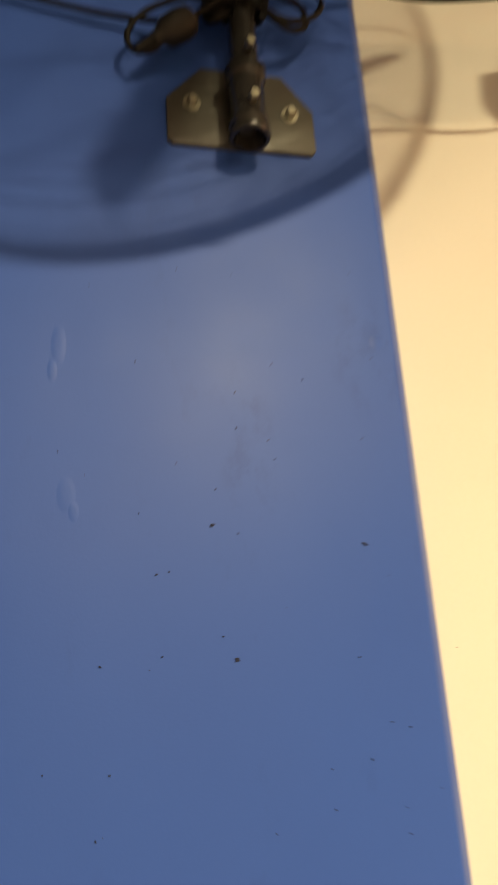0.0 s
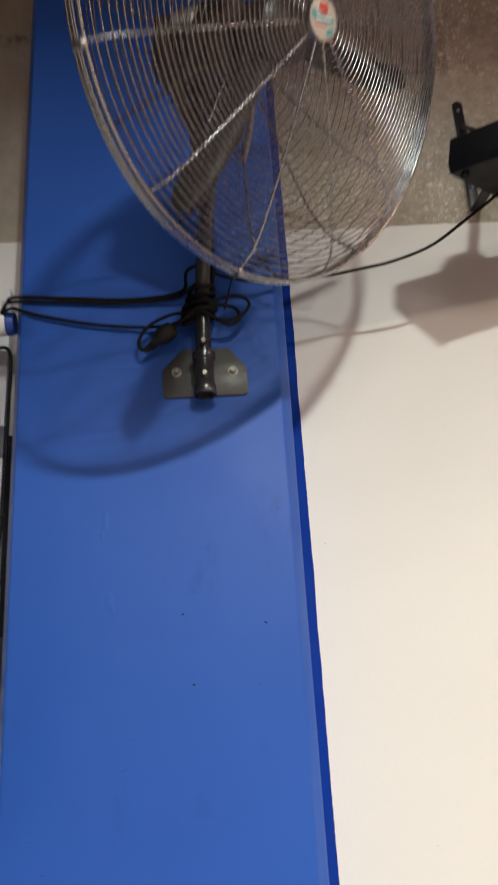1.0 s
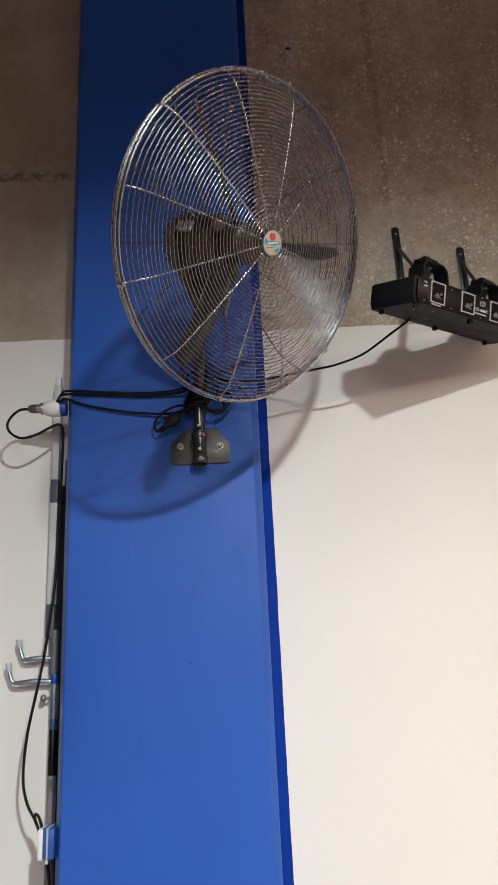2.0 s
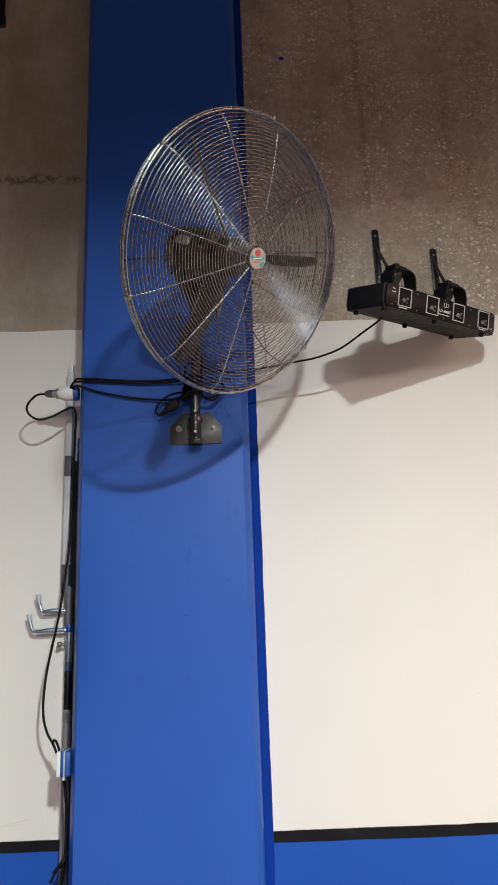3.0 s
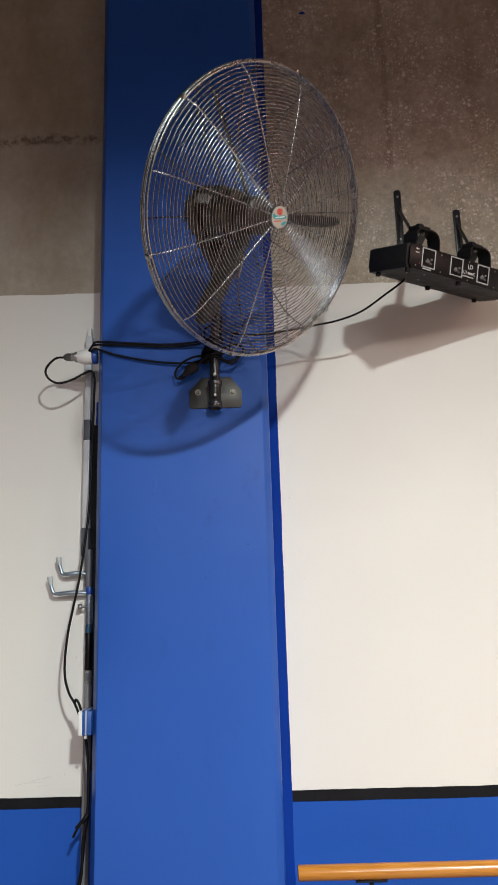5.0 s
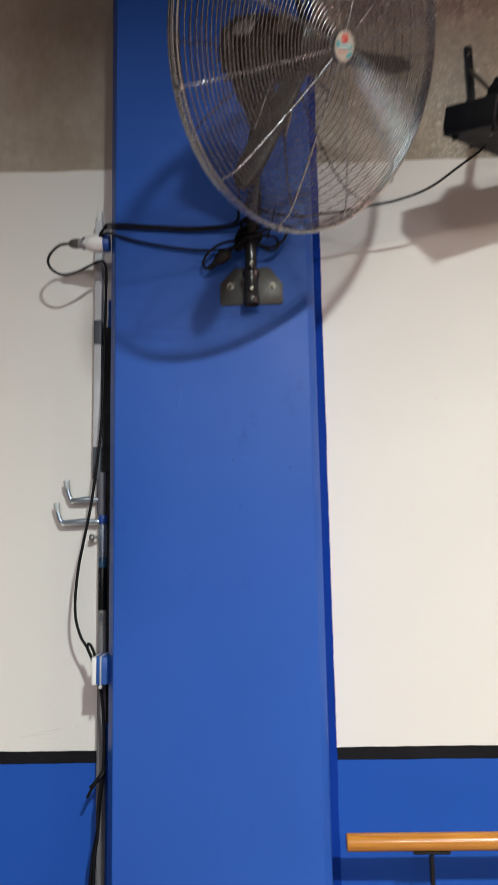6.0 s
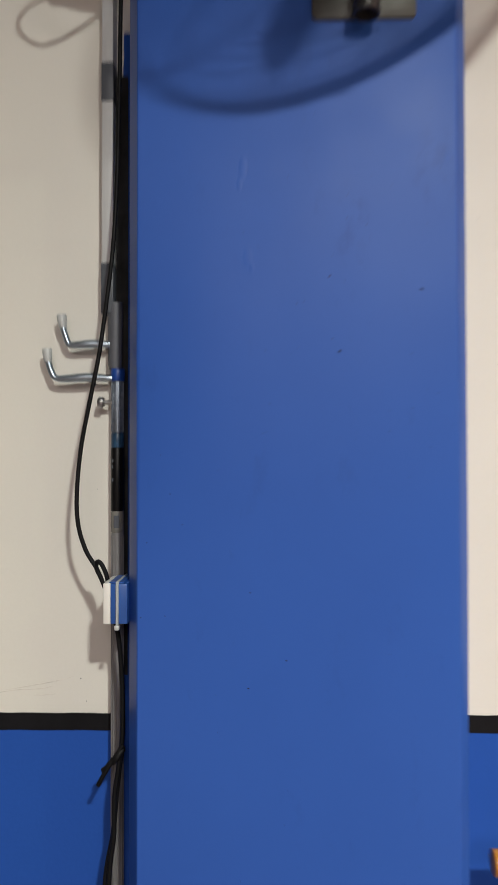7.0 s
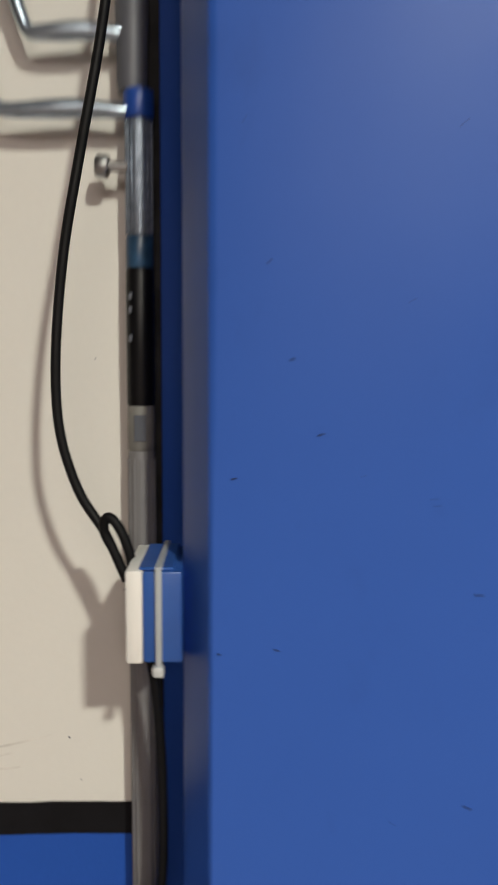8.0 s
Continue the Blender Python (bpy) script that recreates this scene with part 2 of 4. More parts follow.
GREY = paint("grey_pipe_plastic", (0.115, 0.12, 0.14), 0.5, 0.12, 60, 0.1, 0.0006, 7)
GREY_LOW = paint("grey_ribbed_plastic", (0.19, 0.185, 0.19), 0.5, 0.15, 60, 0.1, 0.0006, 7)
TAPE = paint("dark_grey_tape", (0.085, 0.095, 0.115), 0.5, 0.12, 80, 0.2, 0.0006, 7)
STRIP = paint("white_raceway", (0.56, 0.57, 0.58), 0.45, 0.06, 80, 0.05, 0.0005, 5)
LABEL = paint("faded_paper_label", (0.19, 0.185, 0.17), 0.6, 0.2, 60, 0.1, 0.0004, 30)
CAP_BLUE = paint("blue_plastic_ring", (0.012, 0.06, 0.30), 0.4, 0.15, 60, 0.1, 0.0005, 9)
BOX_BLUE = paint("blue_box_paint", (0.022, 0.09, 0.34), 0.4, 0.06, 60, 0.1, 0.0005, 9)
# filler colour that also holds the shade of the corner
GAP = paint("black_filler_and_shade", (0.010, 0.011, 0.012), 0.8, 0.5, 60, 0.5, 0.002, 14)
RING = paint("printed_teal_ring", (0.022, 0.070, 0.14), 0.4, 0.4, 160, 0.1, 0.0005, 60)
STRAP = paint("milky_strap", (0.40, 0.43, 0.45), 0.4, 0.06, 90, 0.05, 0.0004, 9)
CHIP = paint("dark_chip", (0.004, 0.011, 0.045), 0.8, 0.3, 90, 0.2, 0.0004, 30)
PLUG = paint("dark_brown_plug", (0.006, 0.005, 0.005), 0.6, 0.3, 90, 0.1, 0.0005, 12)
RED = paint("badge_red", (0.55, 0.04, 0.03), 0.4, 0.1, 60, 0, 0, 9)
TEAL = paint("badge_teal", (0.03, 0.30, 0.33), 0.4, 0.1, 60, 0, 0, 9)
BADGE = paint("badge_cream", (0.44, 0.39, 0.33), 0.4, 0.08, 60, 0, 0, 9)
MIRROR = metal("prism_mirror", (0.30, 0.30, 0.31), 0.3, 0.5, 160)


# ---- mesh helpers ----
def finish(bm, name, mat, smooth=True, angle=40):
    me = bpy.data.meshes.new(name)
    bm.normal_update()
    if smooth:
        for f in bm.faces:
            f.smooth = True
        for e in bm.edges:
            if len(e.link_faces) == 2 and e.calc_face_angle() > radians(angle):
                e.smooth = False
    bm.to_mesh(me)
    bm.free()
    me.materials.append(mat)
    return me


def part(name, bm, mat, parent=None, label="", smooth=True):
    """One mesh object under a thing or a part; the bmesh is in the thing's own space."""
    ob = new(name, finish(bm, name, mat, smooth))
    if parent:
        ob.parent = parent
    return tagged(ob, label) if label else ob


def thing(name, m, label, category, group="", kind=""):
    ob = new(name)
    ob.empty_display_size = 0.05
    ob.matrix_world = m
    return tagged(ob, label, category, group, kind)


def box(bm, lo, hi, bevel=0.0, seg=2, m=None):
    """A bevelled box between two corners."""
    made = bmesh.new()
    bmesh.ops.create_cube(made, size=1)
    c, s = (Vector(lo) + Vector(hi)) / 2, Vector(hi) - Vector(lo)
    bmesh.ops.transform(made, matrix=Matrix.Translation(c) @ Matrix.Diagonal((*s, 1)), verts=made.verts)
    if bevel:
        bmesh.ops.bevel(made, geom=made.edges[:], offset=bevel, segments=seg, profile=0.5, affect="EDGES")
    if m:
        bmesh.ops.transform(made, matrix=m, verts=made.verts)
    merge(bm, made)
    return bm


def merge(bm, other):
    me = bpy.data.meshes.new("tmp")
    other.to_mesh(me)
    other.free()
    bm.from_mesh(me)
    bpy.data.meshes.remove(me)
    return bm


def smooth_line(points, steps=8, closed=False):
    """A Catmull-Rom line through the points."""
    p = [Vector(q) for q in points]
    n = len(p)
    out = []
    for i in range(n if closed else n - 1):
        a, b, c, d = [p[(i + k) % n] if closed else p[min(max(i + k, 0), n - 1)] for k in (-1, 0, 1, 2)]
        for s in range(steps):
            t = s / steps
            out.append(0.5 * (2 * b + (c - a) * t + (2 * a - 5 * b + 4 * c - d) * t * t + (3 * b - a - 3 * c + d) * t ** 3))
    if not closed:
        out.append(p[-1])
    return out


def sweep(bm, line, radius, seg=8, closed=False, caps=True):
    """A tube along a line; radius is a number or a function of 0..1."""
    line = [Vector(q) for q in line]
    n = len(line)
    side = None
    rings = []
    for i, q in enumerate(line):
        a = line[(i + 1) % n] if closed or i < n - 1 else q
        b = line[i - 1] if closed or i > 0 else q
        t = (a - b).normalized()
        if side is None:
            side = t.orthogonal().normalized()
        side = (side - t * side.dot(t)).normalized()
        up = t.cross(side)
        r = radius(i / max(1, n - 1)) if callable(radius) else radius
        rings.append([bm.verts.new(q + r * (math.cos(2 * math.pi * k / seg) * side + math.sin(2 * math.pi * k / seg) * up)) for k in range(seg)])
    for i in range(n if closed else n - 1):
        a, b = rings[i], rings[(i + 1) % n]
        shift = 0
        if closed and i == n - 1:
            shift = min(range(seg), key=lambda s: (b[s].co - a[0].co).length)
        for k in range(seg):
            bm.faces.new((a[k], a[(k + 1) % seg], b[(k + 1 + shift) % seg], b[(k + shift) % seg]))
    if caps and not closed:
        bm.faces.new(rings[0][::-1])
        bm.faces.new(rings[-1])
    return bm


def lathe(bm, profile, seg=32, m=None):
    """A turned solid about z from (radius, height) pairs."""
    rings, made = [], []
    for r, z in profile:
        if r < 1e-6:
            ring = [bm.verts.new((0, 0, z))]
        else:
            ring = [bm.verts.new((r * math.cos(2 * math.pi * k / seg), r * math.sin(2 * math.pi * k / seg), z)) for k in range(seg)]
        rings.append(ring)
        made += ring
    for a, b in zip(rings, rings[1:]):
        for k in range(seg):
            q = [a[k % len(a)], a[(k + 1) % len(a)], b[(k + 1) % len(b)], b[k % len(b)]]
            q = list(dict.fromkeys(q))
            if len(q) > 2:
                bm.faces.new(q)
    if m:
        bmesh.ops.transform(bm, matrix=m, verts=made)
    return bm


def prism(bm, outline, y0, y1, bevel=0.0, m=None):
    """An outline in x, z given thickness along y."""
    made = bmesh.new()
    f = made.faces.new([made.verts.new((x, y0, z)) for x, z in outline])
    g = bmesh.ops.extrude_face_region(made, geom=[f])
    bmesh.ops.translate(made, vec=(0, y1 - y0, 0), verts=[v for v in g["geom"] if isinstance(v, bmesh.types.BMVert)])
    bmesh.ops.recalc_face_normals(made, faces=made.faces[:])
    if bevel:
        bmesh.ops.bevel(made, geom=made.edges[:], offset=bevel, segments=2, profile=0.5, affect="EDGES")
    if m:
        bmesh.ops.transform(made, matrix=m, verts=made.verts)
    return merge(bm, made)


def axis_to(direction):
    """A turn that lays z along a direction."""
    return Vector(direction).to_track_quat("Z", "Y").to_matrix().to_4x4()


# ---- the room ----
WALL_Y = 0.192
X0, X1, Y0, TOP = -4.5, 7.5, -9.0, 5.2


def slab(name, lo, hi, mat, label, bevel=0.0):
    return tagged(part(name, box(bmesh.new(), lo, hi, bevel), mat, label=label), category="structure", kind="structure")


slab("floor", (X0 - 0.2, Y0 - 0.2, -0.2), (X1 + 0.2, WALL_Y + 0.3, 0), FLOOR, "warm wooden studio floor")
slab("ceiling", (X0 - 0.2, Y0 - 0.2, TOP), (X1 + 0.2, WALL_Y + 0.3, TOP + 0.2), CEILING, "dark painted ceiling high overhead")
slab("wall_west", (X0 - 0.2, Y0, 0), (X0, WALL_Y, TOP), PLASTER, "plain plaster side wall")
slab("wall_east", (X1, Y0, 0), (X1 + 0.2, WALL_Y, TOP), PLASTER, "plain plaster side wall")
slab("wall_south", (X0 - 0.2, Y0 - 0.2, 0), (X1 + 0.2, Y0, TOP), PLASTER, "plain plaster wall at the far end")
slab("wall_north_east", (0.1, WALL_Y + 0.006, 0), (X1 + 0.2, WALL_Y + 0.3, TOP), CONCRETE, "raw concrete wall with pale stone chips")
slab("wall_north_west", (X0 - 0.2, WALL_Y + 0.006, 0), (0.1, WALL_Y + 0.3, TOP), CONCRETE_LEFT, "raw brownish concrete wall with a dark pour joint")


def paint_band(name, x0, x1, z0, z1, proud, mat, label, seed, ragged=0.0015):
    """A coat of paint on the wall with slightly uneven top and bottom edges."""
    rnd = random.Random(seed)
    n = int((x1 - x0) / 0.02)
    top, low = [], []
    dt = db = 0.0
    for i in range(n + 1):
        x = x0 + (x1 - x0) * i / n
        dt, db = 0.8 * dt + rnd.uniform(-1, 1) * ragged, 0.8 * db + rnd.uniform(-1, 1) * ragged
        top.append((x, z1 + dt))
        low.append((x, z0 + db))
    bm = bmesh.new()
    y = WALL_Y + 0.006 - proud
    rows = [[bm.verts.new((x, yy, z)) for x, z in line] for line, yy in ((low, WALL_Y + 0.006), (low, y), (top, y), (top, WALL_Y + 0.006))]
    for a, b in zip(rows, rows[1:]):
        for i in range(n):
            bm.faces.new((a[i], a[i + 1], b[i + 1], b[i]))
    return tagged(part(name, bm, mat, label=label, smooth=False), category="structure", kind="structure")


for name, x0, x1, seed in (("east", 0.30, X1, 1), ("west", X0, -0.10, 2)):
    paint_band("wall_paint_" + name, x0, x1, 1.070, 2.853, 0.006, WALL_WHITE, "warm white painted middle of the wall", seed)
    paint_band("wall_stripe_" + name, x0, x1, 1.049, 1.083, 0.0085, WALL_BLACK, "black painted stripe between white and blue", seed + 5, 0.0007)
    paint_band("wall_dado_" + name, x0, x1, 0.0, 1.050, 0.006, WALL_BLUE, "blue painted lower wall", seed + 9)
# ---- the column ----
COL = [(-0.2035, WALL_Y + 0.004), (-0.2020, 0.054), (-0.2010, 0.0480), (-0.1998, 0.0440), (-0.1985, 0.0400), (-0.1805, 0.0020), (-0.1780, 0.0003), (-0.1740, 0.0), (0.0, 0.0), (0.19, 0.0), (0.3610, 0.0), (0.3650, 0.0003), (0.3675, 0.0020), (0.3845, 0.0245), (0.3858, 0.0270), (0.3868, 0.0300), (0.3880, 0.040), (0.391, WALL_Y + 0.004)]


def column():
    bm = bmesh.new()
    n = 60
    rows = []
    for j in range(n + 1):
        z = TOP * j / n
        wob = lambda s: 0.0016 * noise.noise((s, z * 1.7, 3.1))
        rows.append([bm.verts.new((x + (wob(i) if i not in (8, 9) else 0), y + (0.0012 * noise.noise((i * 1.3, z * 2.1, 9)) if 6 < i < 11 else 0), z)) for i, (x, y) in enumerate(COL)])
    for a, b in zip(rows, rows[1:]):
        for i in range(len(COL) - 1):
            bm.faces.new((a[i], a[i + 1], b[i + 1], b[i]))
    ob = new("column", finish(bm, "column", BLUE, True, 20))
    tagged(ob, "blue wrapped square column standing against the wall")
    return tagged(ob, category="column", kind="structure")


col = column()


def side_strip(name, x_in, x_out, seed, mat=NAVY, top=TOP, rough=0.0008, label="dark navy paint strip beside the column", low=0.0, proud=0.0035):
    """Dark blue paint cut in on the wall beside the column, with a ragged brush edge; also the dark gap strip."""
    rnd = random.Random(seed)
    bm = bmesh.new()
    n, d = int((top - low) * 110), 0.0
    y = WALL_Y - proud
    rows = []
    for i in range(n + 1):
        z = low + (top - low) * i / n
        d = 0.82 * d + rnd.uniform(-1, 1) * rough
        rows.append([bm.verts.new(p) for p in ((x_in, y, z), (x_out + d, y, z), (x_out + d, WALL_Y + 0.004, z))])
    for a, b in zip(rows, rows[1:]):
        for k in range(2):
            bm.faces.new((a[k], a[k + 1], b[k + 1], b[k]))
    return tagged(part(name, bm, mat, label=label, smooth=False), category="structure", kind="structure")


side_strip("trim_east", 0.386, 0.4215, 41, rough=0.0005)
side_strip("trim_west", -0.1985, -0.2400, 42, WALL_BLUE, top=2.42, label="blue paint strip on the wall beside the column")
# near-black strip: filler plus corner shade beside the column, painted as one
side_strip("trim_gap", -0.2290, -0.2545, 43, GAP, 2.33, 0.0014, "near-black strip for filler and corner shade between wall and column", 1.16, 0.012)

# ---- the fan ----
BLADE = paint("dull_grey_blade", (0.064, 0.052, 0.043), 0.5, 0.15, 60, 0.1, 0.0006, 9, 0.2)
FAN = Vector((0.209, -0.002, 2.328))
HUB = Vector((0.384, -0.528, 2.736))
N = Vector((0.652, -0.626, -0.427)).normalized()
SIDE = Vector((0.692, 0.722, 0.0)).normalized()
HEAD = Matrix((SIDE, N.cross(SIDE), N)).transposed().to_4x4()
HEAD.translation = HUB - FAN
HEAD = HEAD @ Matrix.Scale(1.020, 4)


def at(profile, r):
    """Height of a profile of (radius, height) pairs at a radius."""
    for (r0, z0), (r1, z1) in zip(profile, profile[1:]):
        if r0 <= r <= r1:
            return z0 + (z1 - z0) * (r - r0) / (r1 - r0)
    return profile[-1][1]


FRONT = [(0.0, 0.062), (0.05, 0.062), (0.15, 0.056), (0.25, 0.046), (0.32, 0.036), (0.352, 0.028), (0.372, 0.014), (0.384, 0.002)]
BACK = [(0.0, -0.118), (0.10, -0.116), (0.20, -0.108), (0.29, -0.094), (0.335, -0.078), (0.362, -0.055), (0.380, -0.026), (0.388, -0.008)]


def ring_wire(bm, r, z, wire, seg=112, m=HEAD):
    line = [m @ Vector((r * math.cos(2 * math.pi * k / seg), r * math.sin(2 * math.pi * k / seg), z)) for k in range(seg)]
    return sweep(bm, line, wire, 10, closed=True)


def spoke_line(profile, angle, r0, r1, lift):
    out = []
    for k in range(25):
        r = r0 + (r1 - r0) * k / 24
        out.append(HEAD @ Vector((r * math.cos(angle), r * math.sin(angle), at(profile, r) + lift)))
    return out


SPOKE = metal("spoke_steel", (0.50, 0.51, 0.515), 0.26, 0.15, 60)


def grille(fan, name, profile, rings, wire, spokes, phase, lift, rim_r, rim_z, rim_wire, label, mat):
    rim = part(name, ring_wire(bmesh.new(), rim_r, rim_z, rim_wire, 144), RIM, fan, label)
    for k in range(rings):
        r = 0.042 + (rim_r - 0.010 - 0.042) * k / (rings - 1)
        part("ring_wire", ring_wire(bmesh.new(), r, at(profile, r), wire), mat, rim)
    for k in range(spokes):
        a = phase + 2 * math.pi * k / spokes
        part("spoke_wire", sweep(bmesh.new(), spoke_line(profile, a, 0.030, rim_r - 0.002, lift), 0.0020, 10), SPOKE if mat is CHROME else mat, rim)
    return rim


def blade(fan, angle):
    """A broad pitched fan blade with rounded corners at its tip."""
    bm = bmesh.new()
    rows = []
    for i in range(17):
        s = i / 16
        r = 0.052 + 0.292 * s
        chord = (0.038 + 0.022 * math.sin(math.pi * min(0.62, 0.06 + 0.62 * s))) * (1 if s < 0.84 else math.sqrt(max(0.12, 1 - ((s - 0.84) / 0.17) ** 2)))
        pitch = radians(62 - 8 * s)
        row = []
        for j in range(9):
            u = (j / 8 - 0.5) * chord
            camber = 0.012 * (1 - (2 * j / 8 - 1) ** 2)
            row.append(bm.verts.new(HEAD @ Matrix.Rotation(angle, 4, "Z") @ Vector((r, u * math.cos(pitch), -0.040 + u * math.sin(pitch) + camber))))
        rows.append(row)
    for a, b in zip(rows, rows[1:]):
        for j in range(8):
            bm.faces.new((a[j], a[j + 1], b[j + 1], b[j]))
    bmesh.ops.solidify(bm, geom=bm.faces[:], thickness=0.002)
    part("blade", bm, BLADE, fan, "dull brown-grey blade at rest")


def wall_fan():
    fan = thing("wall_fan", Matrix.Translation(FAN), "large chrome wire caged fan bolted to the blue column", "fan")
    loc = lambda *p: Vector(p) - FAN
    # plate with cut corners
    half, px = 0.0885, 0.209
    outline = [(-half + 0.006, 0), (half - 0.006, 0), (half, 0.006), (half, 0.060), (0.052, 0.108), (-0.046, 0.108), (-half, 0.062), (-half, 0.006)]
    plate = part("mounting_plate", prism(bmesh.new(), outline, -0.004, 0.003, 0.0008), PLATE, fan, "grey enamelled steel mounting plate")
    for x, z in ((0.150, 2.384), (0.268, 2.381)):
        b = bmesh.new()
        m = Matrix.Translation(loc(x, -0.006, z)) @ axis_to((0, -1, 0))
        lathe(b, [(0, 0.0018), (0.0105, 0.0018), (0.0105, 0), (0, 0)][::-1], 20, m)
        lathe(b, [(0, 0.0095), (0.0048, 0.0095), (0.0066, 0.0078), (0.0066, 0.0018), (0, 0.0018)][::-1], 6, m)
        part("bolt", b, BRASS, plate)
    # clamp tube on the plate, with two set bolts
    b = bmesh.new()
    lathe(b, [(0.0190, 0.0), (0.0225, 0.0), (0.0238, 0.002), (0.0238, 0.007), (0.0212, 0.010), (0.0212, 0.014), (0.0232, 0.016), (0.0232, 0.021), (0.0205, 0.025), (0.0203, 0.076), (0.0240, 0.080), (0.0245, 0.092), (0.0205, 0.096), (0.0165, 0.092), (0.0165, 0.010), (0.0190, 0.0)], 28, Matrix.Translation(loc(px, -0.034, 2.318)))
    box(b, (-0.008, 0.010, 0.014), (0.008, 0.032, 0.080), 0.002, 2, Matrix.Translation(loc(px, -0.034, 2.322)))
    socket = part("socket", b, PIPE, fan, "glossy grey pipe socket welded to the plate")
    for z in (2.356, 2.428):
        b = bmesh.new()
        lathe(b, [(0, 0.010), (0.0050, 0.010), (0.0062, 0.008), (0.0062, 0), (0, 0)][::-1], 6, Matrix.Translation(loc(px + 0.001, -0.055, z)) @ axis_to((0.05, -1, 0)))
        part("set_bolt", b, BRASS, socket)
    line = smooth_line([loc(px, -0.034, 2.342), loc(px, -0.034, 2.40), loc(px + 0.001, -0.036, 2.50), loc(px + 0.006, -0.060, 2.575), loc(px + 0.016, -0.130, 2.640), loc(px + 0.028, -0.235, 2.700), loc(px + 0.036, -0.300, 2.735)], 8)
    part("pipe", sweep(bmesh.new(), line, 0.0165, 20), PIPE, fan, "glossy grey bent support pipe")
    # motor, yoke
    b = bmesh.new()
    lathe(b, [(0, -0.292), (0.046, -0.290), (0.066, -0.280), (0.073, -0.264), (0.073, -0.226), (0.0765, -0.222), (0.0765, -0.164), (0.073, -0.160), (0.071, -0.126), (0.062, -0.112), (0.030, -0.106), (0.014, -0.100), (0.014, -0.046), (0, -0.046)][::-1], 40, HEAD)
    motor = part("motor", b, MOTOR, fan, "dark brown enamelled motor housing behind the grille")
    for k in range(20):
        a = 2 * math.pi * k / 20
        b = bmesh.new()
        box(b, (0.070, -0.002, -0.276), (0.0795, 0.002, -0.170), 0.0008, 1, HEAD @ Matrix.Rotation(a, 4, "Z"))
        part("cooling_fin", b, MOTOR, motor)
    b = bmesh.new()
    lab = HEAD.inverted() @ (HUB - FAN + Vector((-0.10, -0.50, -0.02)))
    a = math.atan2(lab.y, lab.x)
    box(b, (0.0745, -0.014, -0.222), (0.0812, 0.014, -0.160), 0.0006, 1, HEAD @ Matrix.Rotation(a, 4, "Z"))
    part("label", b, WHITE, motor, "white type label on the motor")
    b = bmesh.new()
    end = loc(px + 0.036, -0.300, 2.735)
    tail = HEAD @ Vector((0, 0, -0.215))
    for s in (-1, 1):
        p0, p1 = end + SIDE * 0.020 * s, tail + SIDE * 0.100 * s
        sweep(b, smooth_line([p0 - Vector((0, 0, 0.04)), p0 + (p1 - p0) * 0.3 + SIDE * 0.025 * s - Vector((0, 0, 0.02)), p1 - Vector((0, 0, 0.03)), p1], 5), 0.013, 10)
    sweep(b, [tail - SIDE * 0.106, tail + SIDE * 0.106], 0.009, 10)
    sweep(b, smooth_line([end - Vector((0, 0, 0.045)), end, end + Vector((0.0, -0.01, 0.05)), tail + (end - tail) * 0.15], 5), lambda t: 0.030 + 0.012 * math.sin(math.pi * t), 14)
    part("yoke", b, MOTOR, fan, "dark brown tilting yoke under the motor")
    b = bmesh.new()
    sweep(b, smooth_line([HEAD @ Vector((0.05, -0.05, -0.12)), HEAD @ Vector((0.075, -0.11, -0.13)), HEAD @ Vector((0.082, -0.165, -0.135))], 5), 0.0065, 8)
    part("stay", b, STEEL, fan, "bright steel stay beside the motor")
    # blades
    b = bmesh.new()
    lathe(b, [(0, 0.004), (0.038, 0.000), (0.052, -0.014), (0.055, -0.066), (0, -0.066)][::-1], 28, HEAD)
    part("blade_hub", b, MOTOR, fan)
    for k in range(3):
        blade(fan, radians(256) + 2 * math.pi * k / 3)
    # cages
    front = grille(fan, "front_grille", FRONT, 37, 0.00118, 12, radians(3.5), -0.0028, 0.384, 0.002, 0.0034, "chrome wire front grille", CHROME)
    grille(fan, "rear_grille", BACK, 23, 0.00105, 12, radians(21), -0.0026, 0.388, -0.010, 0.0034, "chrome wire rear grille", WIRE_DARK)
    for dz in (-0.004, -0.016, -0.022):
        part("rim_wire", ring_wire(bmesh.new(), 0.3895 + 0.15 * dz, dz, 0.0023, 144), RIM, front)
    for k in range(6):
        a = radians(34) + 2 * math.pi * k / 6
        m = HEAD @ Matrix.Rotation(a, 4, "Z")
        b = box(bmesh.new(), (0.380, -0.006, -0.018), (0.3935, 0.006, 0.006), 0.003, 2, m)
        part("rim_clip", b, RIM, front, "bent chrome clip joining the grilles")
    # badge
    b = bmesh.new()
    lathe(b, [(0, 0.058), (0.0310, 0.058), (0.0326, 0.060), (0.0326, 0.0645), (0.0314, 0.0668), (0.0294, 0.0668), (0.0290, 0.0660), (0, 0.0660)], 40, HEAD)
    badge = part("badge", b, RIM, front, "round cream badge with red and teal shapes")
    b = bmesh.new()
    lathe(b, [(0, 0.0656), (0.0288, 0.0656), (0.0288, 0.0662), (0.0210, 0.0670), (0, 0.0672)], 40, HEAD)
    part("badge_face", b, BADGE, badge, "cream printed face")
    turn = HEAD @ Matrix.Rotation(radians(24), 4, "Z") @ Matrix.Diagonal((0.74, 0.74, 1, 1))
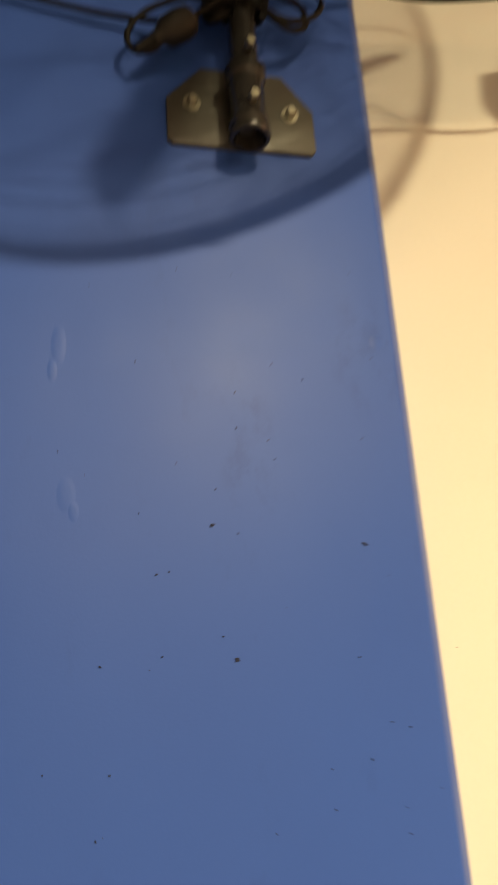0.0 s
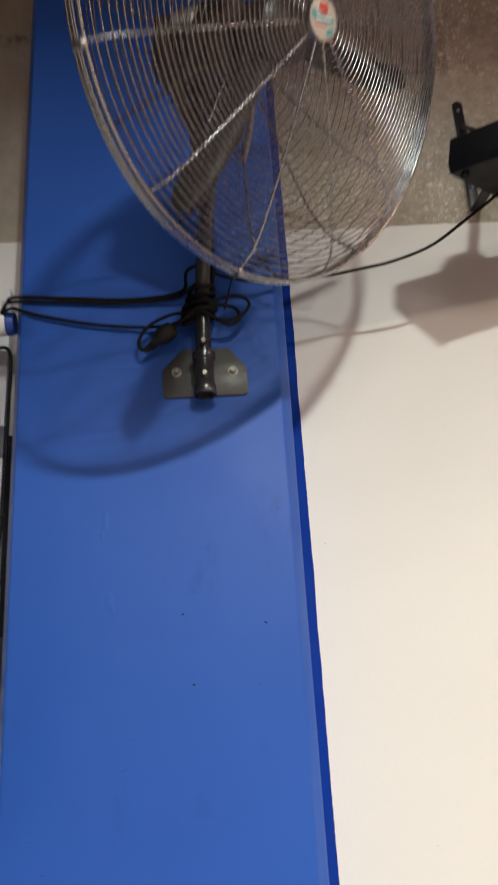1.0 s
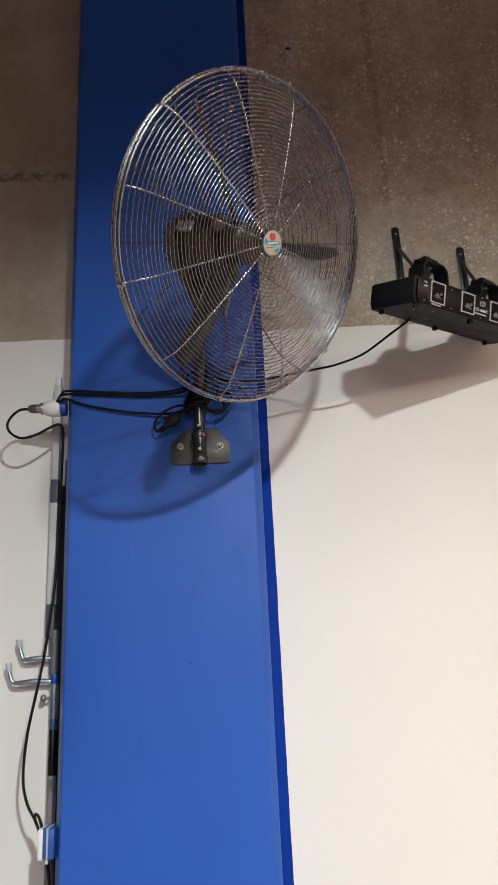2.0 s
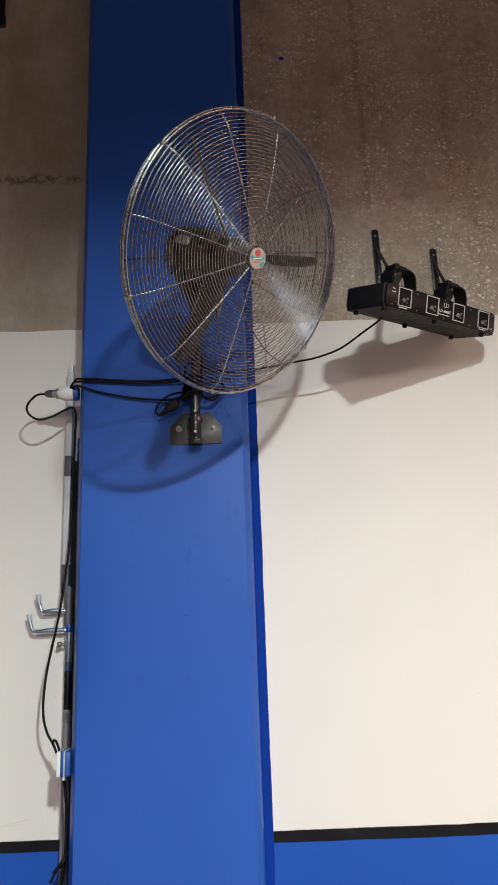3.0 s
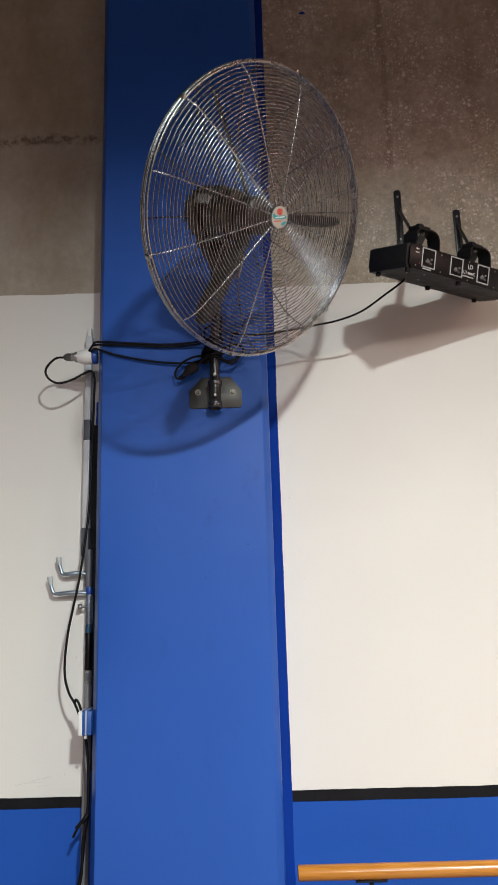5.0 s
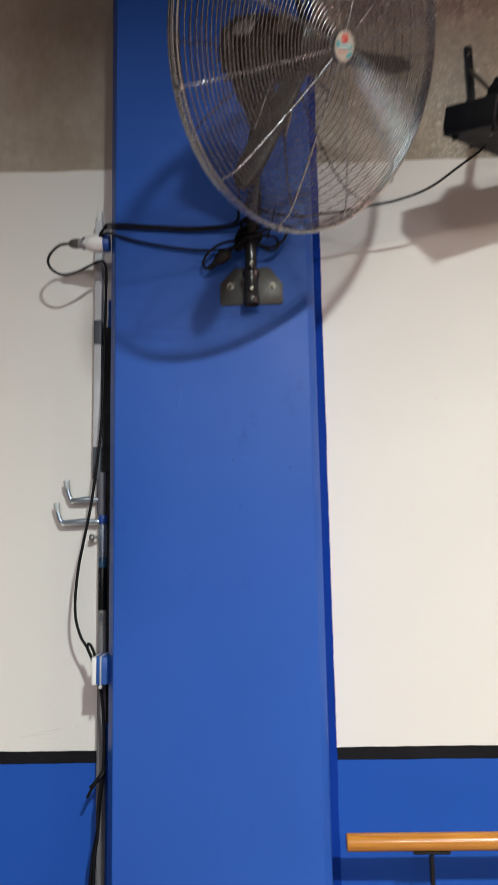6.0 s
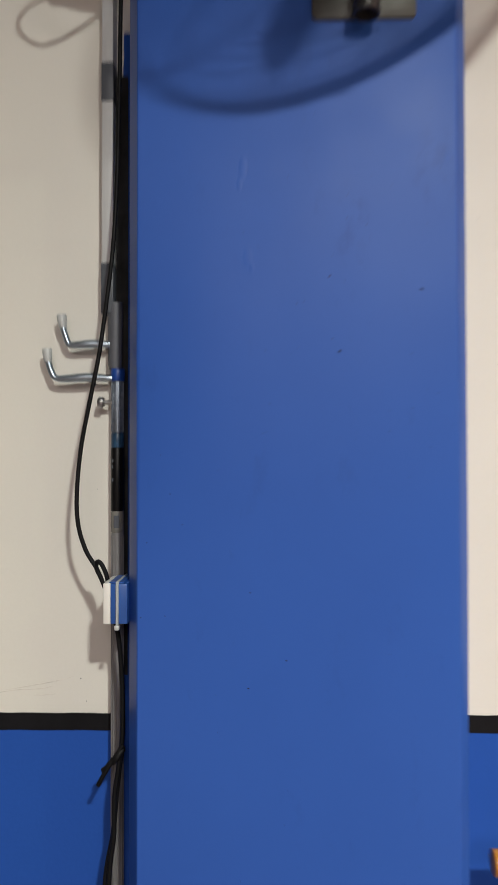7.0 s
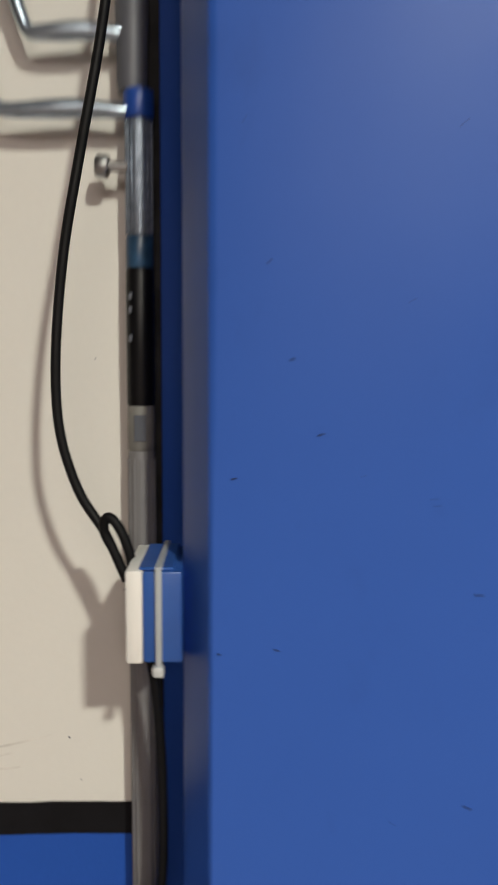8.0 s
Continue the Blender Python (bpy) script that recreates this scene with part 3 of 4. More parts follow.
    for y, w in ((0.0275, 0.011), (0.0215, 0.014), (0.0155, 0.013), (0.0100, 0.008)):
        part("badge_mark", box(bmesh.new(), (-w, y - 0.0024, 0.0668), (w, y + 0.0024, 0.0676), 0.0006, 1, turn), RED, badge)
    # teal swash: a leaning stroke, a broad band under it and a drop at the right
    for outline in ([(-0.034, 0.012), (-0.028, 0.016), (-0.020, 0.007), (0.026, 0.004), (0.034, -0.004), (0.014, -0.008), (-0.026, -0.004), (-0.035, 0.004)], [(0.002, -0.026), (0.014, -0.018), (0.029, -0.015), (0.025, -0.026), (0.012, -0.030)]):
        b = bmesh.new()
        low = [b.verts.new(turn @ Vector((x, y, 0.0668))) for x, y in outline]
        top = [b.verts.new(turn @ Vector((x, y, 0.0677))) for x, y in outline]
        b.faces.new(top)
        for k in range(len(outline)):
            b.faces.new((low[k - 1], low[k], top[k], top[k - 1]))
        bmesh.ops.recalc_face_normals(b, faces=b.faces[:])
        part("badge_band", b, TEAL, badge)
    part("badge_stroke", box(bmesh.new(), (-0.024, -0.002, 0.0677), (0.022, 0.002, 0.0682), 0.0004, 1, turn), WHITE, badge)
    part("badge_mark", box(bmesh.new(), (-0.028, -0.0145, 0.0668), (0.008, -0.0115, 0.0675), 0.0004, 1, turn), RED, badge)
    return fan


wall_fan()


# ---- the light bar and its brackets ----
LASER = pose(0.8295, -0.2984, 2.6769, 15.84, -3.17, 37.0)
LEN, DEP, HGT = 0.566, 0.166, 0.0778
UNIT = LEN / 0.592


def lettering(name, text, size, m, parent, mat):
    cu = bpy.data.curves.new(name, "FONT")
    cu.body, cu.size, cu.extrude, cu.align_x, cu.align_y = text, size, 0.0004, "CENTER", "CENTER"
    tmp = bpy.data.objects.new("tmp", cu)
    me = bpy.data.meshes.new_from_object(tmp)
    bpy.data.objects.remove(tmp)
    me.transform(m)
    me.materials.clear()
    me.materials.append(mat)
    ob = new(name, me)
    ob.parent = parent
    return ob


def light_bar():
    bar = thing("light_bar", LASER, "black four-window laser light bar hung from two wall brackets", "stage light")
    b = bmesh.new()
    # body with faceted ends, its outline drawn from the front
    prism(b, [(-0.009, 0.018), (-0.002, 0), (LEN + 0.003, 0), (LEN + 0.010, 0.018), (LEN + 0.008, HGT - 0.006), (LEN - 0.006, HGT), (0.002, HGT), (-0.007, HGT - 0.006)], 0.004, DEP, 0.0015)
    body = part("body", b, BLACK, bar, "black powder-coated sheet metal case")
    b = prism(bmesh.new(), [(0.012, 0.001), (LEN - 0.012, 0.001), (LEN - 0.001, 0.015), (LEN - 0.001, HGT - 0.012), (LEN - 0.012, HGT - 0.001), (0.012, HGT - 0.001), (0.001, HGT - 0.012), (0.001, 0.015)], -0.002, 0.004, 0.0008)
    panel = part("front_panel", b, BLACK_GLOSS, bar)
    facing = Matrix.Rotation(radians(90), 4, "X")
    for cx in (0.0865, 0.2230, 0.3610, 0.5000):
        w, h, cz = 0.0305, 0.0298, 0.0430
        frame_bm = bmesh.new()
        for lo, hi in (((cx - w, -0.0046, cz + h - 0.0022), (cx + w, -0.002, cz + h)), ((cx - w, -0.0046, cz - h), (cx + w, -0.002, cz - h + 0.0022)), ((cx - w, -0.0046, cz - h + 0.0022), (cx - w + 0.0022, -0.002, cz + h - 0.0022)), ((cx + w - 0.0022, -0.0046, cz - h + 0.0022), (cx + w, -0.002, cz + h - 0.0022))):
            box(frame_bm, lo, hi)
        win = part("window_frame", frame_bm, INK, panel, "white printed window frame")
        part("window_pane", box(bmesh.new(), (cx - w + 0.003, -0.0030, cz - h + 0.003), (cx + w - 0.003, -0.0020, cz + h - 0.003)), GLASS_DARK, panel)
        for dx, dz, w2, h2, tx, ty in ((-0.006, -0.010, 0.0095, 0.0060, 34, 26), (0.0075, -0.014, 0.0050, 0.0050, -30, 18)):
            pb = box(bmesh.new(), (-w2, -0.0012, -h2), (w2, 0.0012, h2), 0.0006, 1, Matrix.Translation((cx + dx, -0.0052, cz + dz)) @ Matrix.Rotation(radians(tx), 4, "X") @ Matrix.Rotation(radians(ty), 4, "Y"))
            part("scan_mirror", pb, MIRROR, panel, "small tilted scanning mirror")
        part("scan_motor", lathe(bmesh.new(), [(0, 0.004), (0.0030, 0.004), (0.0042, 0.002), (0.0042, 0), (0, 0)], 16, Matrix.Translation((cx + 0.012, -0.0030, cz - 0.002)) @ facing), STEEL, panel)
    for x, z in ((0.031, 0.066), (0.031, 0.012), (0.155, 0.066), (0.155, 0.012), (0.301, 0.072), (0.298, 0.011), (0.445, 0.066), (0.445, 0.012), (0.577, 0.066), (0.577, 0.012)):
        part("screw", lathe(bmesh.new(), [(0, 0.0016), (0.0018, 0.0014), (0.0026, 0), (0, 0)], 10, Matrix.Translation((x * UNIT, -0.002, z)) @ facing), STEEL, panel)
    lettering("lettering", "LD", 0.021, Matrix.Translation((0.2935, -0.0026, 0.055)) @ facing, panel, INK)
    lettering("lettering", "LD-", 0.0145, Matrix.Translation((0.2700, -0.0026, 0.0345)) @ facing, panel, INK)
    lettering("lettering", "C", 0.0145, Matrix.Translation((0.3150, -0.0026, 0.0345)) @ facing, panel, INK)
    for x, z, w, t in ((0.310, 0.0345, 0.0125, 0.0034), (0.298, 0.0225, 0.027, 0.0016), (0.035, 0.063, 0.006, 0.0012), (0.035, 0.053, 0.008, 0.0012), (0.086, 0.0085, 0.020, 0.0016), (0.520, 0.0085, 0.018, 0.0016), (0.573, 0.019, 0.005, 0.0016)):
        part("print_line", box(bmesh.new(), (x * UNIT - w, -0.0027, z - t), (x * UNIT + w, -0.002, z + t)), INK, panel)
    part("status_lamp", lathe(bmesh.new(), [(0, 0.002), (0.002, 0.001), (0.002, 0), (0, 0)], 10, Matrix.Translation((0.046, -0.002, 0.022)) @ facing), RED, panel)
    for x, y in ((0.012, 0.012), (0.012, 0.138), (0.268, 0.012), (0.272, 0.146), (0.540, 0.012), (0.540, 0.146)):
        part("foot", lathe(bmesh.new(), [(0, -0.013), (0.0065, -0.013), (0.0085, -0.011), (0.0085, 0), (0, 0)], 14, Matrix.Translation((x * UNIT, y, 0.0005))), RUBBER, bar)
    for x, y in ((0.06, 0.06), (0.11, 0.03), (0.16, 0.10)):
        part("screw", lathe(bmesh.new(), [(0, -0.0016), (0.003, -0.001), (0.0035, 0), (0, 0)], 10, Matrix.Translation((x, y, 0.0005))), STEEL, body)
    for x in (0.086, 0.358):
        b = bmesh.new()
        hoop = smooth_line([(x, 0.080, HGT - 0.004), (x, 0.080, HGT + 0.044), (x + 0.006, 0.080, HGT + 0.064), (x + 0.024, 0.080, HGT + 0.076), (x + 0.060, 0.080, HGT + 0.077), (x + 0.092, 0.080, HGT + 0.072), (x + 0.108, 0.080, HGT + 0.056), (x + 0.114, 0.080, HGT + 0.024), (x + 0.116, 0.080, HGT - 0.004)], 5)
        strap(b, hoop, 0.050, 0.0055)
        box(b, (x + 0.004, 0.052, HGT + 0.070), (x + 0.058, 0.100, HGT + 0.0835), 0.003, 2)
        box(b, (x - 0.004, 0.050, HGT + 0.030), (x + 0.0035, 0.110, HGT + 0.058), 0.002, 1)
        yoke = part("mounting_yoke", b, BLACK, bar, "black bent strap yoke")
        part("knob", lathe(bmesh.new(), [(0, 0), (0.010, 0), (0.013, 0.002), (0.013, 0.007), (0.009, 0.010), (0, 0.010)], 14, Matrix.Translation((x + 0.030, 0.076, HGT + 0.083))), BLACK_GLOSS, yoke)
        part("nut", lathe(bmesh.new(), [(0, 0), (0.007, 0), (0.007, 0.006), (0, 0.006)], 6, Matrix.Translation((x + 0.054, 0.080, HGT + 0.064))), STEEL, yoke)
    return bar


def strap(bm, line, width, thick):
    """A flat strap along a line in the x, z plane, its width along y."""
    rows = []
    n = len(line)
    for i, q in enumerate(line):
        t = (line[min(i + 1, n - 1)] - line[max(i - 1, 0)]).normalized()
        up = Vector((-t.z, 0, t.x))
        rows.append([bm.verts.new(q + up * a * thick / 2 + Vector((0, b * width / 2, 0))) for a, b in ((1, -1), (1, 1), (-1, 1), (-1, -1))])
    for a, b in zip(rows, rows[1:]):
        for k in range(4):
            bm.faces.new((a[k], a[(k + 1) % 4], b[(k + 1) % 4], b[k]))
    bm.faces.new(rows[0][::-1])
    bm.faces.new(rows[-1])
    bmesh.ops.recalc_face_normals(bm, faces=bm.faces[:])
    return bm


GLASS_DARK = paint("smoked_pane", (0.012, 0.012, 0.014), 0.12, 0.3, 90, 0, 0, 12)
light_bar()


def shelf_bracket(x, top, low, reach, drop):
    br = thing("wall_bracket", Matrix.Translation((x, WALL_Y + 0.006, low)), "black steel angle bracket screwed to the concrete wall", "bracket", "brackets of the light bar")
    h = top - low
    b = bmesh.new()
    outline = [(-0.0135, 0.0), (0.0135, 0.0), (0.0135, h - 0.010), (0.0095, h - 0.003), (0.0, h), (-0.0095, h - 0.003), (-0.0135, h - 0.010)]
    prism(b, outline, -0.005, 0.0, 0.0006)
    part("wall_leg", b, BRACKET, br)
    arm = bmesh.new()
    box(arm, (-0.0135, -math.hypot(reach, drop), -0.005), (0.0135, -0.004, 0.0), 0.0012, 1, Matrix.Translation((0, 0, 0.006)) @ Matrix.Rotation(math.atan2(drop, reach), 4, "X"))
    part("arm", arm, BRACKET, br)
    p, q = Vector((0, -0.006, h * 0.76)), Vector((0, -reach * 0.72, -drop * 0.72 + 0.004))
    part("strut", sweep(bmesh.new(), [p, q], 0.0062, 10), BRACKET, br)
    for z in (h - 0.030, h * 0.40, h * 0.2):
        part("screw", lathe(bmesh.new(), [(0, 0.003), (0.003, 0.0028), (0.0052, 0.0004), (0.0052, 0), (0, 0)][::-1], 12, Matrix.Translation((0, -0.005, z)) @ axis_to((0, -1, 0))), STEEL, br)
    return br


shelf_bracket(0.921, 3.243, 2.892, 0.395, 0.040)
shelf_bracket(1.143, 3.150, 2.868, 0.235, 0.0)


# ---- cords ----
def cord(name, lines, radius, label, category="cable", mat=None):
    """A thing whose first line is the cord and whose further lines are parts."""
    base = Vector(lines[0][1][0])
    ob = thing(name, Matrix.Translation(base), label, category)
    for nm, pts, r in [(n, p, radius if len(x) == 0 else x[0]) for n, p, *x in lines]:
        part(nm, sweep(bmesh.new(), smooth_line([Vector(q) - base for q in pts], 8), r, 10), mat or RUBBER, ob)
    return ob


# cord from the column's edge to the fan pole, doubled back, with a coiled bundle
cord("fan_cord", [
    ("cord", [(-0.236, 0.030, 2.540), (-0.222, 0.012, 2.566), (-0.195, -0.006, 2.568), (-0.080, -0.012, 2.560), (0.040, -0.012, 2.550), (0.150, -0.020, 2.553), (0.196, -0.058, 2.560), (0.222, -0.060, 2.575), (0.238, -0.030, 2.560)]),
    ("cord", [(-0.234, 0.026, 2.556), (-0.215, 0.006, 2.572), (-0.190, -0.008, 2.578), (-0.070, -0.014, 2.566), (0.060, -0.012, 2.558), (0.165, -0.022, 2.566), (0.180, -0.060, 2.590), (0.208, -0.075, 2.600), (0.240, -0.060, 2.640)]),
    ("cord", [(-0.232, 0.034, 2.548), (-0.205, 0.000, 2.556), (-0.140, -0.010, 2.530), (-0.040, -0.012, 2.505), (0.060, -0.014, 2.490), (0.140, -0.024, 2.486), (0.196, -0.058, 2.494), (0.240, -0.050, 2.510)]),
    ("loop", [(0.200, -0.058, 2.490), (0.150, -0.045, 2.500), (0.100, -0.036, 2.482), (0.076, -0.032, 2.450), (0.082, -0.030, 2.428), (0.104, -0.032, 2.430), (0.130, -0.040, 2.455), (0.190, -0.060, 2.496)]),
    ("loop", [(0.205, -0.062, 2.496), (0.250, -0.058, 2.525), (0.290, -0.048, 2.534), (0.309, -0.045, 2.518), (0.296, -0.045, 2.494), (0.265, -0.050, 2.478), (0.235, -0.056, 2.482), (0.200, -0.062, 2.500)]),
    ("loop", [(0.200, -0.060, 2.505), (0.245, -0.054, 2.512), (0.280, -0.046, 2.506), (0.286, -0.042, 2.482), (0.262, -0.046, 2.470), (0.225, -0.056, 2.488)]),
    ("coil", [(0.2085 + (0.027 + 0.004 * math.sin(k * 1.7)) * math.cos(k * 0.785), -0.040 + 0.026 * math.sin(k * 0.785), 2.492 + 0.0021 * k + 0.004 * math.sin(k * 0.785)) for k in range(34)], 0.0046),
    ("coil", [(0.188 + 0.020 * math.cos(k * 0.9), -0.030 + 0.012 * math.sin(k * 0.9), 2.500 + 0.030 * math.sin(k * 0.9 + 0.6) + 0.0015 * k) for k in range(22)], 0.0046),
], 0.0037, "black rubber cord looped and bundled round the fan pole")


def plug():
    ob = thing("cord_plug", Matrix.Translation((0.128, -0.040, 2.455)), "dark plug end tied into the cord bundle", "plug")
    m = axis_to((0.72, -0.10, 0.52)) @ Matrix.Scale(0.9, 4)
    part("plug_body", lathe(bmesh.new(), [(0, -0.034), (0.009, -0.032), (0.012, -0.020), (0.019, -0.012), (0.021, 0.010), (0.019, 0.024), (0.012, 0.030), (0, 0.030)][::-1], 20, m), PLUG, ob)
    part("sleeve", lathe(bmesh.new(), [(0, -0.060), (0.0052, -0.060), (0.0075, -0.034), (0, -0.034)][::-1], 14, m), RUBBER, ob)
    return ob


plug()


def cable_tie():
    ob = thing("cable_tie", Matrix.Translation((0.209, -0.034, 2.500)), "black cable tie round the pole with its tail standing up", "cable tie")
    b = bmesh.new()
    sweep(b, [(0.024 * math.cos(2 * math.pi * k / 32), 0.024 * math.sin(2 * math.pi * k / 32), 0.002) for k in range(32)], 0.0034, 6, closed=True)
    part("band", b, RUBBER, ob)
    part("tail", sweep(bmesh.new(), smooth_line([(0.048, -0.030, -0.004), (0.062, -0.034, 0.050), (0.075, -0.034, 0.105)], 6), lambda t: 0.0026 * (1.05 - 0.75 * t), 6), RUBBER, ob)
    return ob


cable_tie()

# spiral of cord round the upper pipe and the lead to the light bar
cord("power_lead", [
    ("cord", [(0.862, -0.130, 2.735), (0.849, -0.115, 2.715), (0.793, -0.078, 2.685), (0.716, -0.039, 2.644), (0.633, -0.015, 2.623), (0.562, -0.002, 2.615), (0.472, 0.000, 2.600), (0.385, -0.019, 2.582), (0.318, -0.042, 2.572), (0.250, -0.055, 2.582), (0.225, -0.062, 2.600)]),
], 0.0036, "thin black lead running from the light bar to the fan pole")
PIPE_AXIS = smooth_line([(0.209, -0.034, 2.500), (0.210, -0.036, 2.520), (0.215, -0.060, 2.575), (0.225, -0.130, 2.640), (0.237, -0.235, 2.700), (0.245, -0.300, 2.735)], 8)
cord("pole_cord", [
    ("cord", [p + 0.0205 * (Vector((1, 0, 0)) * math.cos(2.6 + 0.21 * k) + Vector((0, -0.75, 0.65)) * math.sin(2.6 + 0.21 * k)) for k, p in enumerate(PIPE_AXIS)] + [Vector((0.250, -0.330, 2.790))]),
    ("cord", [p + 0.0205 * (Vector((1, 0, 0)) * math.cos(3.5 + 0.05 * k) + Vector((0, -0.75, 0.65)) * math.sin(3.5 + 0.05 * k)) for k, p in enumerate(PIPE_AXIS[:34])]),
], 0.0042, "black motor cord wound round the fan pole")


# ---- the corner left of the column ----
def corner_pole():
    """A tool pole of several sections standing in the corner between wall and column."""
    x, y = -0.2465, 0.167
    ob = thing("tool_pole", Matrix.Translation((x, y, 0)), "tall sectioned tool pole standing in the corner by the column", "pole")
    def tube(name, z0, z1, r, mat, label=""):
        return part(name, lathe(bmesh.new(), [(0, z0), (r * 0.93, z0), (r, z0 + 0.002), (r, z1 - 0.002), (r * 0.93, z1), (0, z1)], 24), mat, ob, label)
    tube("lower_section", 0.0, 1.437, 0.0118, GREY_LOW, "grey ribbed lower tube")
    for k in range(12):
        a = 2 * math.pi * k / 12
        part("rib", box(bmesh.new(), (0.0112, -0.0012, 0.02), (0.0126, 0.0012, 1.43), 0.0003, 1, Matrix.Rotation(a, 4, "Z")), GREY_LOW, ob)
    tube("label_section", 1.437, 1.478, 0.0124, LABEL, "worn paper label round the tube")
    part("label_print", box(bmesh.new(), (-0.005, -0.0132, 1.446), (0.006, -0.012, 1.470), 0.0003, 1), TAPE, ob)
    tube("grip", 1.4780, 1.6000, 0.0126, BLACK_GLOSS, "black rubber grip")
    for z in (1.5350, 1.5600, 1.5720):
        part("grip_mark", box(bmesh.new(), (-0.009, -0.0128, z), (-0.006, -0.008, z + 0.006), 0.0003, 1), TAPE, ob)
    tube("lower_ring", 1.6000, 1.6280, 0.0122, RING, "blue printed ring")
    knurl = tube("ribbed_section", 1.6280, 1.7280, 0.0112, SILVER, "silver ribbed section")
    for k in range(18):
        a = 2 * math.pi * k / 18
        part("rib", box(bmesh.new(), (0.0108, -0.0010, 1.6300), (0.0122, 0.0010, 1.7260), 0.0003, 1, Matrix.Rotation(a, 4, "Z")), SILVER, knurl)
    tube("upper_ring", 1.7280, 1.7520, 0.0135, CAP_BLUE, "dark blue collar")
    part("clamp", lathe(bmesh.new(), [(0, 1.7520), (0.0120, 1.7520), (0.0132, 1.7600), (0.0150, 1.8600), (0.0140, 1.8800), (0, 1.8800)], 24, Matrix.Translation((-0.0055, 0.003, 0))), GREY, ob, "grey clamp sleeve")
    return ob


corner_pole()


def raceway():
    ob = thing("cable_raceway", Matrix.Translation((-0.2650, WALL_Y - 0.001, 1.86)), "white cable raceway with dark grey tape bands on the wall", "raceway")
    def seg(name, z0, z1, w, d, mat, label=""):
        part(name, box(bmesh.new(), (-w, -d, z0 - 1.86), (w, 0, z1 - 1.86), 0.0015, 2), mat, ob, label)
    seg("channel", 1.86, 2.668, 0.0112, 0.034, STRIP)
    seg("tape", 2.270, 2.346, 0.0120, 0.0350, TAPE, "dark grey tape band")
    seg("tape", 1.858, 1.956, 0.0120, 0.0350, TAPE, "dark grey tape band")
    seg("tip", 2.668, 2.702, 0.0070, 0.0280, WHITE, "white plastic tip")
    return ob


raceway()

def hook(z_arm, z_tip, x_root, x_turn, x_tip, y):
    ob = thing("coat_hook", Matrix.Translation((x_root, y, z_arm)), "zinc steel rod hook with a milky vinyl tip", "hook", "hooks beside the column")
    dx, tx, tz = x_turn - x_root, x_tip - x_root, z_tip - z_arm
    line = smooth_line([(0.012, 0.002, 0.0), (0.0, 0.0, 0.0), (dx * 0.30, -0.001, 0.0015), (dx * 0.60, -0.002, 0.0), (dx * 0.86, -0.002, -0.001), (dx * 0.95, -0.002, 0.002), (dx, -0.002, 0.009), (dx * 0.35 + tx * 0.65, -0.002, tz * 0.6), (tx, -0.002, tz)], 7)
    part("rod", sweep(bmesh.new(), line, lambda t: 0.0056 + 0.0025 * math.exp(-((t - 0.30) / 0.17) ** 2) + 0.0006 * t, 12), ZINC, ob, "hammered zinc rod, thicker along its arm")
    part("tip", lathe(bmesh.new(), [(0, -0.014), (0.0072, -0.014), (0.0084, -0.009), (0.0096, 0.009), (0.0088, 0.012), (0, 0.0122)], 18, Matrix.Translation((tx, -0.002, tz)) @ axis_to((-0.12, 0, 1))), CAP_CLEAR, ob)
    return ob


hook(1.799, 1.845, -0.266, -0.3440, -0.3535, 0.164)
hook(1.734, 1.779, -0.264, -0.3720, -0.3815, 0.162)

screw = thing("thumb_screw", Matrix.Translation((-0.2600, 0.162, 1.687)), "steel thumb screw sticking out of the pole", "screw")
part("shank", sweep(bmesh.new(), [(0.004, 0, 0), (-0.014, 0, 0)], 0.0045, 10), STEEL, screw)
part("head", lathe(bmesh.new(), [(0, 0), (0.0085, 0), (0.0098, 0.002), (0.0098, 0.009), (0.0085, 0.0115), (0, 0.0115)], 18, Matrix.Translation((-0.012, 0, 0)) @ axis_to((-1, 0, 0.05))), STEEL, screw)


def connector():
    """White cone-shaped connector on the column's flank with a metal gland."""
    ob = thing("cable_connector", pose(-0.214, 0.045, 2.543), "white plastic connector with blue base and steel gland", "connector")
    m = axis_to((-1, -0.05, 0.0))
    part("base", lathe(bmesh.new(), [(0, -0.008), (0.024, -0.008), (0.0262, -0.002), (0.0262, 0.008), (0.0245, 0.010), (0, 0.010)], 28, m), CAP_BLUE, ob, "blue plastic base ring")
    part("shell", lathe(bmesh.new(), [(0, 0.010), (0.0268, 0.010), (0.0275, 0.024), (0.0262, 0.040), (0.0225, 0.054), (0.0175, 0.062), (0, 0.062)], 28, m), WHITE, ob, "white tapering shell")
    g = part("gland", lathe(bmesh.new(), [(0, 0.062), (0.0185, 0.062), (0.0190, 0.065), (0.0185, 0.071), (0.0125, 0.073), (0.0120, 0.084), (0, 0.084)], 24, m), STEEL, ob, "ribbed steel gland")
    for k in range(8):
        part("rib", box(bmesh.new(), (0.0115, -0.0014, 0.071), (0.0150, 0.0014, 0.084), 0.0004, 1, m @ Matrix.Rotation(2 * math.pi * k / 8, 4, "Z")), STEEL, g)
    part("gland_nut", lathe(bmesh.new(), [(0, 0.084), (0.0135, 0.084), (0.0140, 0.087), (0.0135, 0.100), (0.0085, 0.110), (0, 0.110)], 6, m), PLATE, g, "dark hexagonal nut")
    return ob


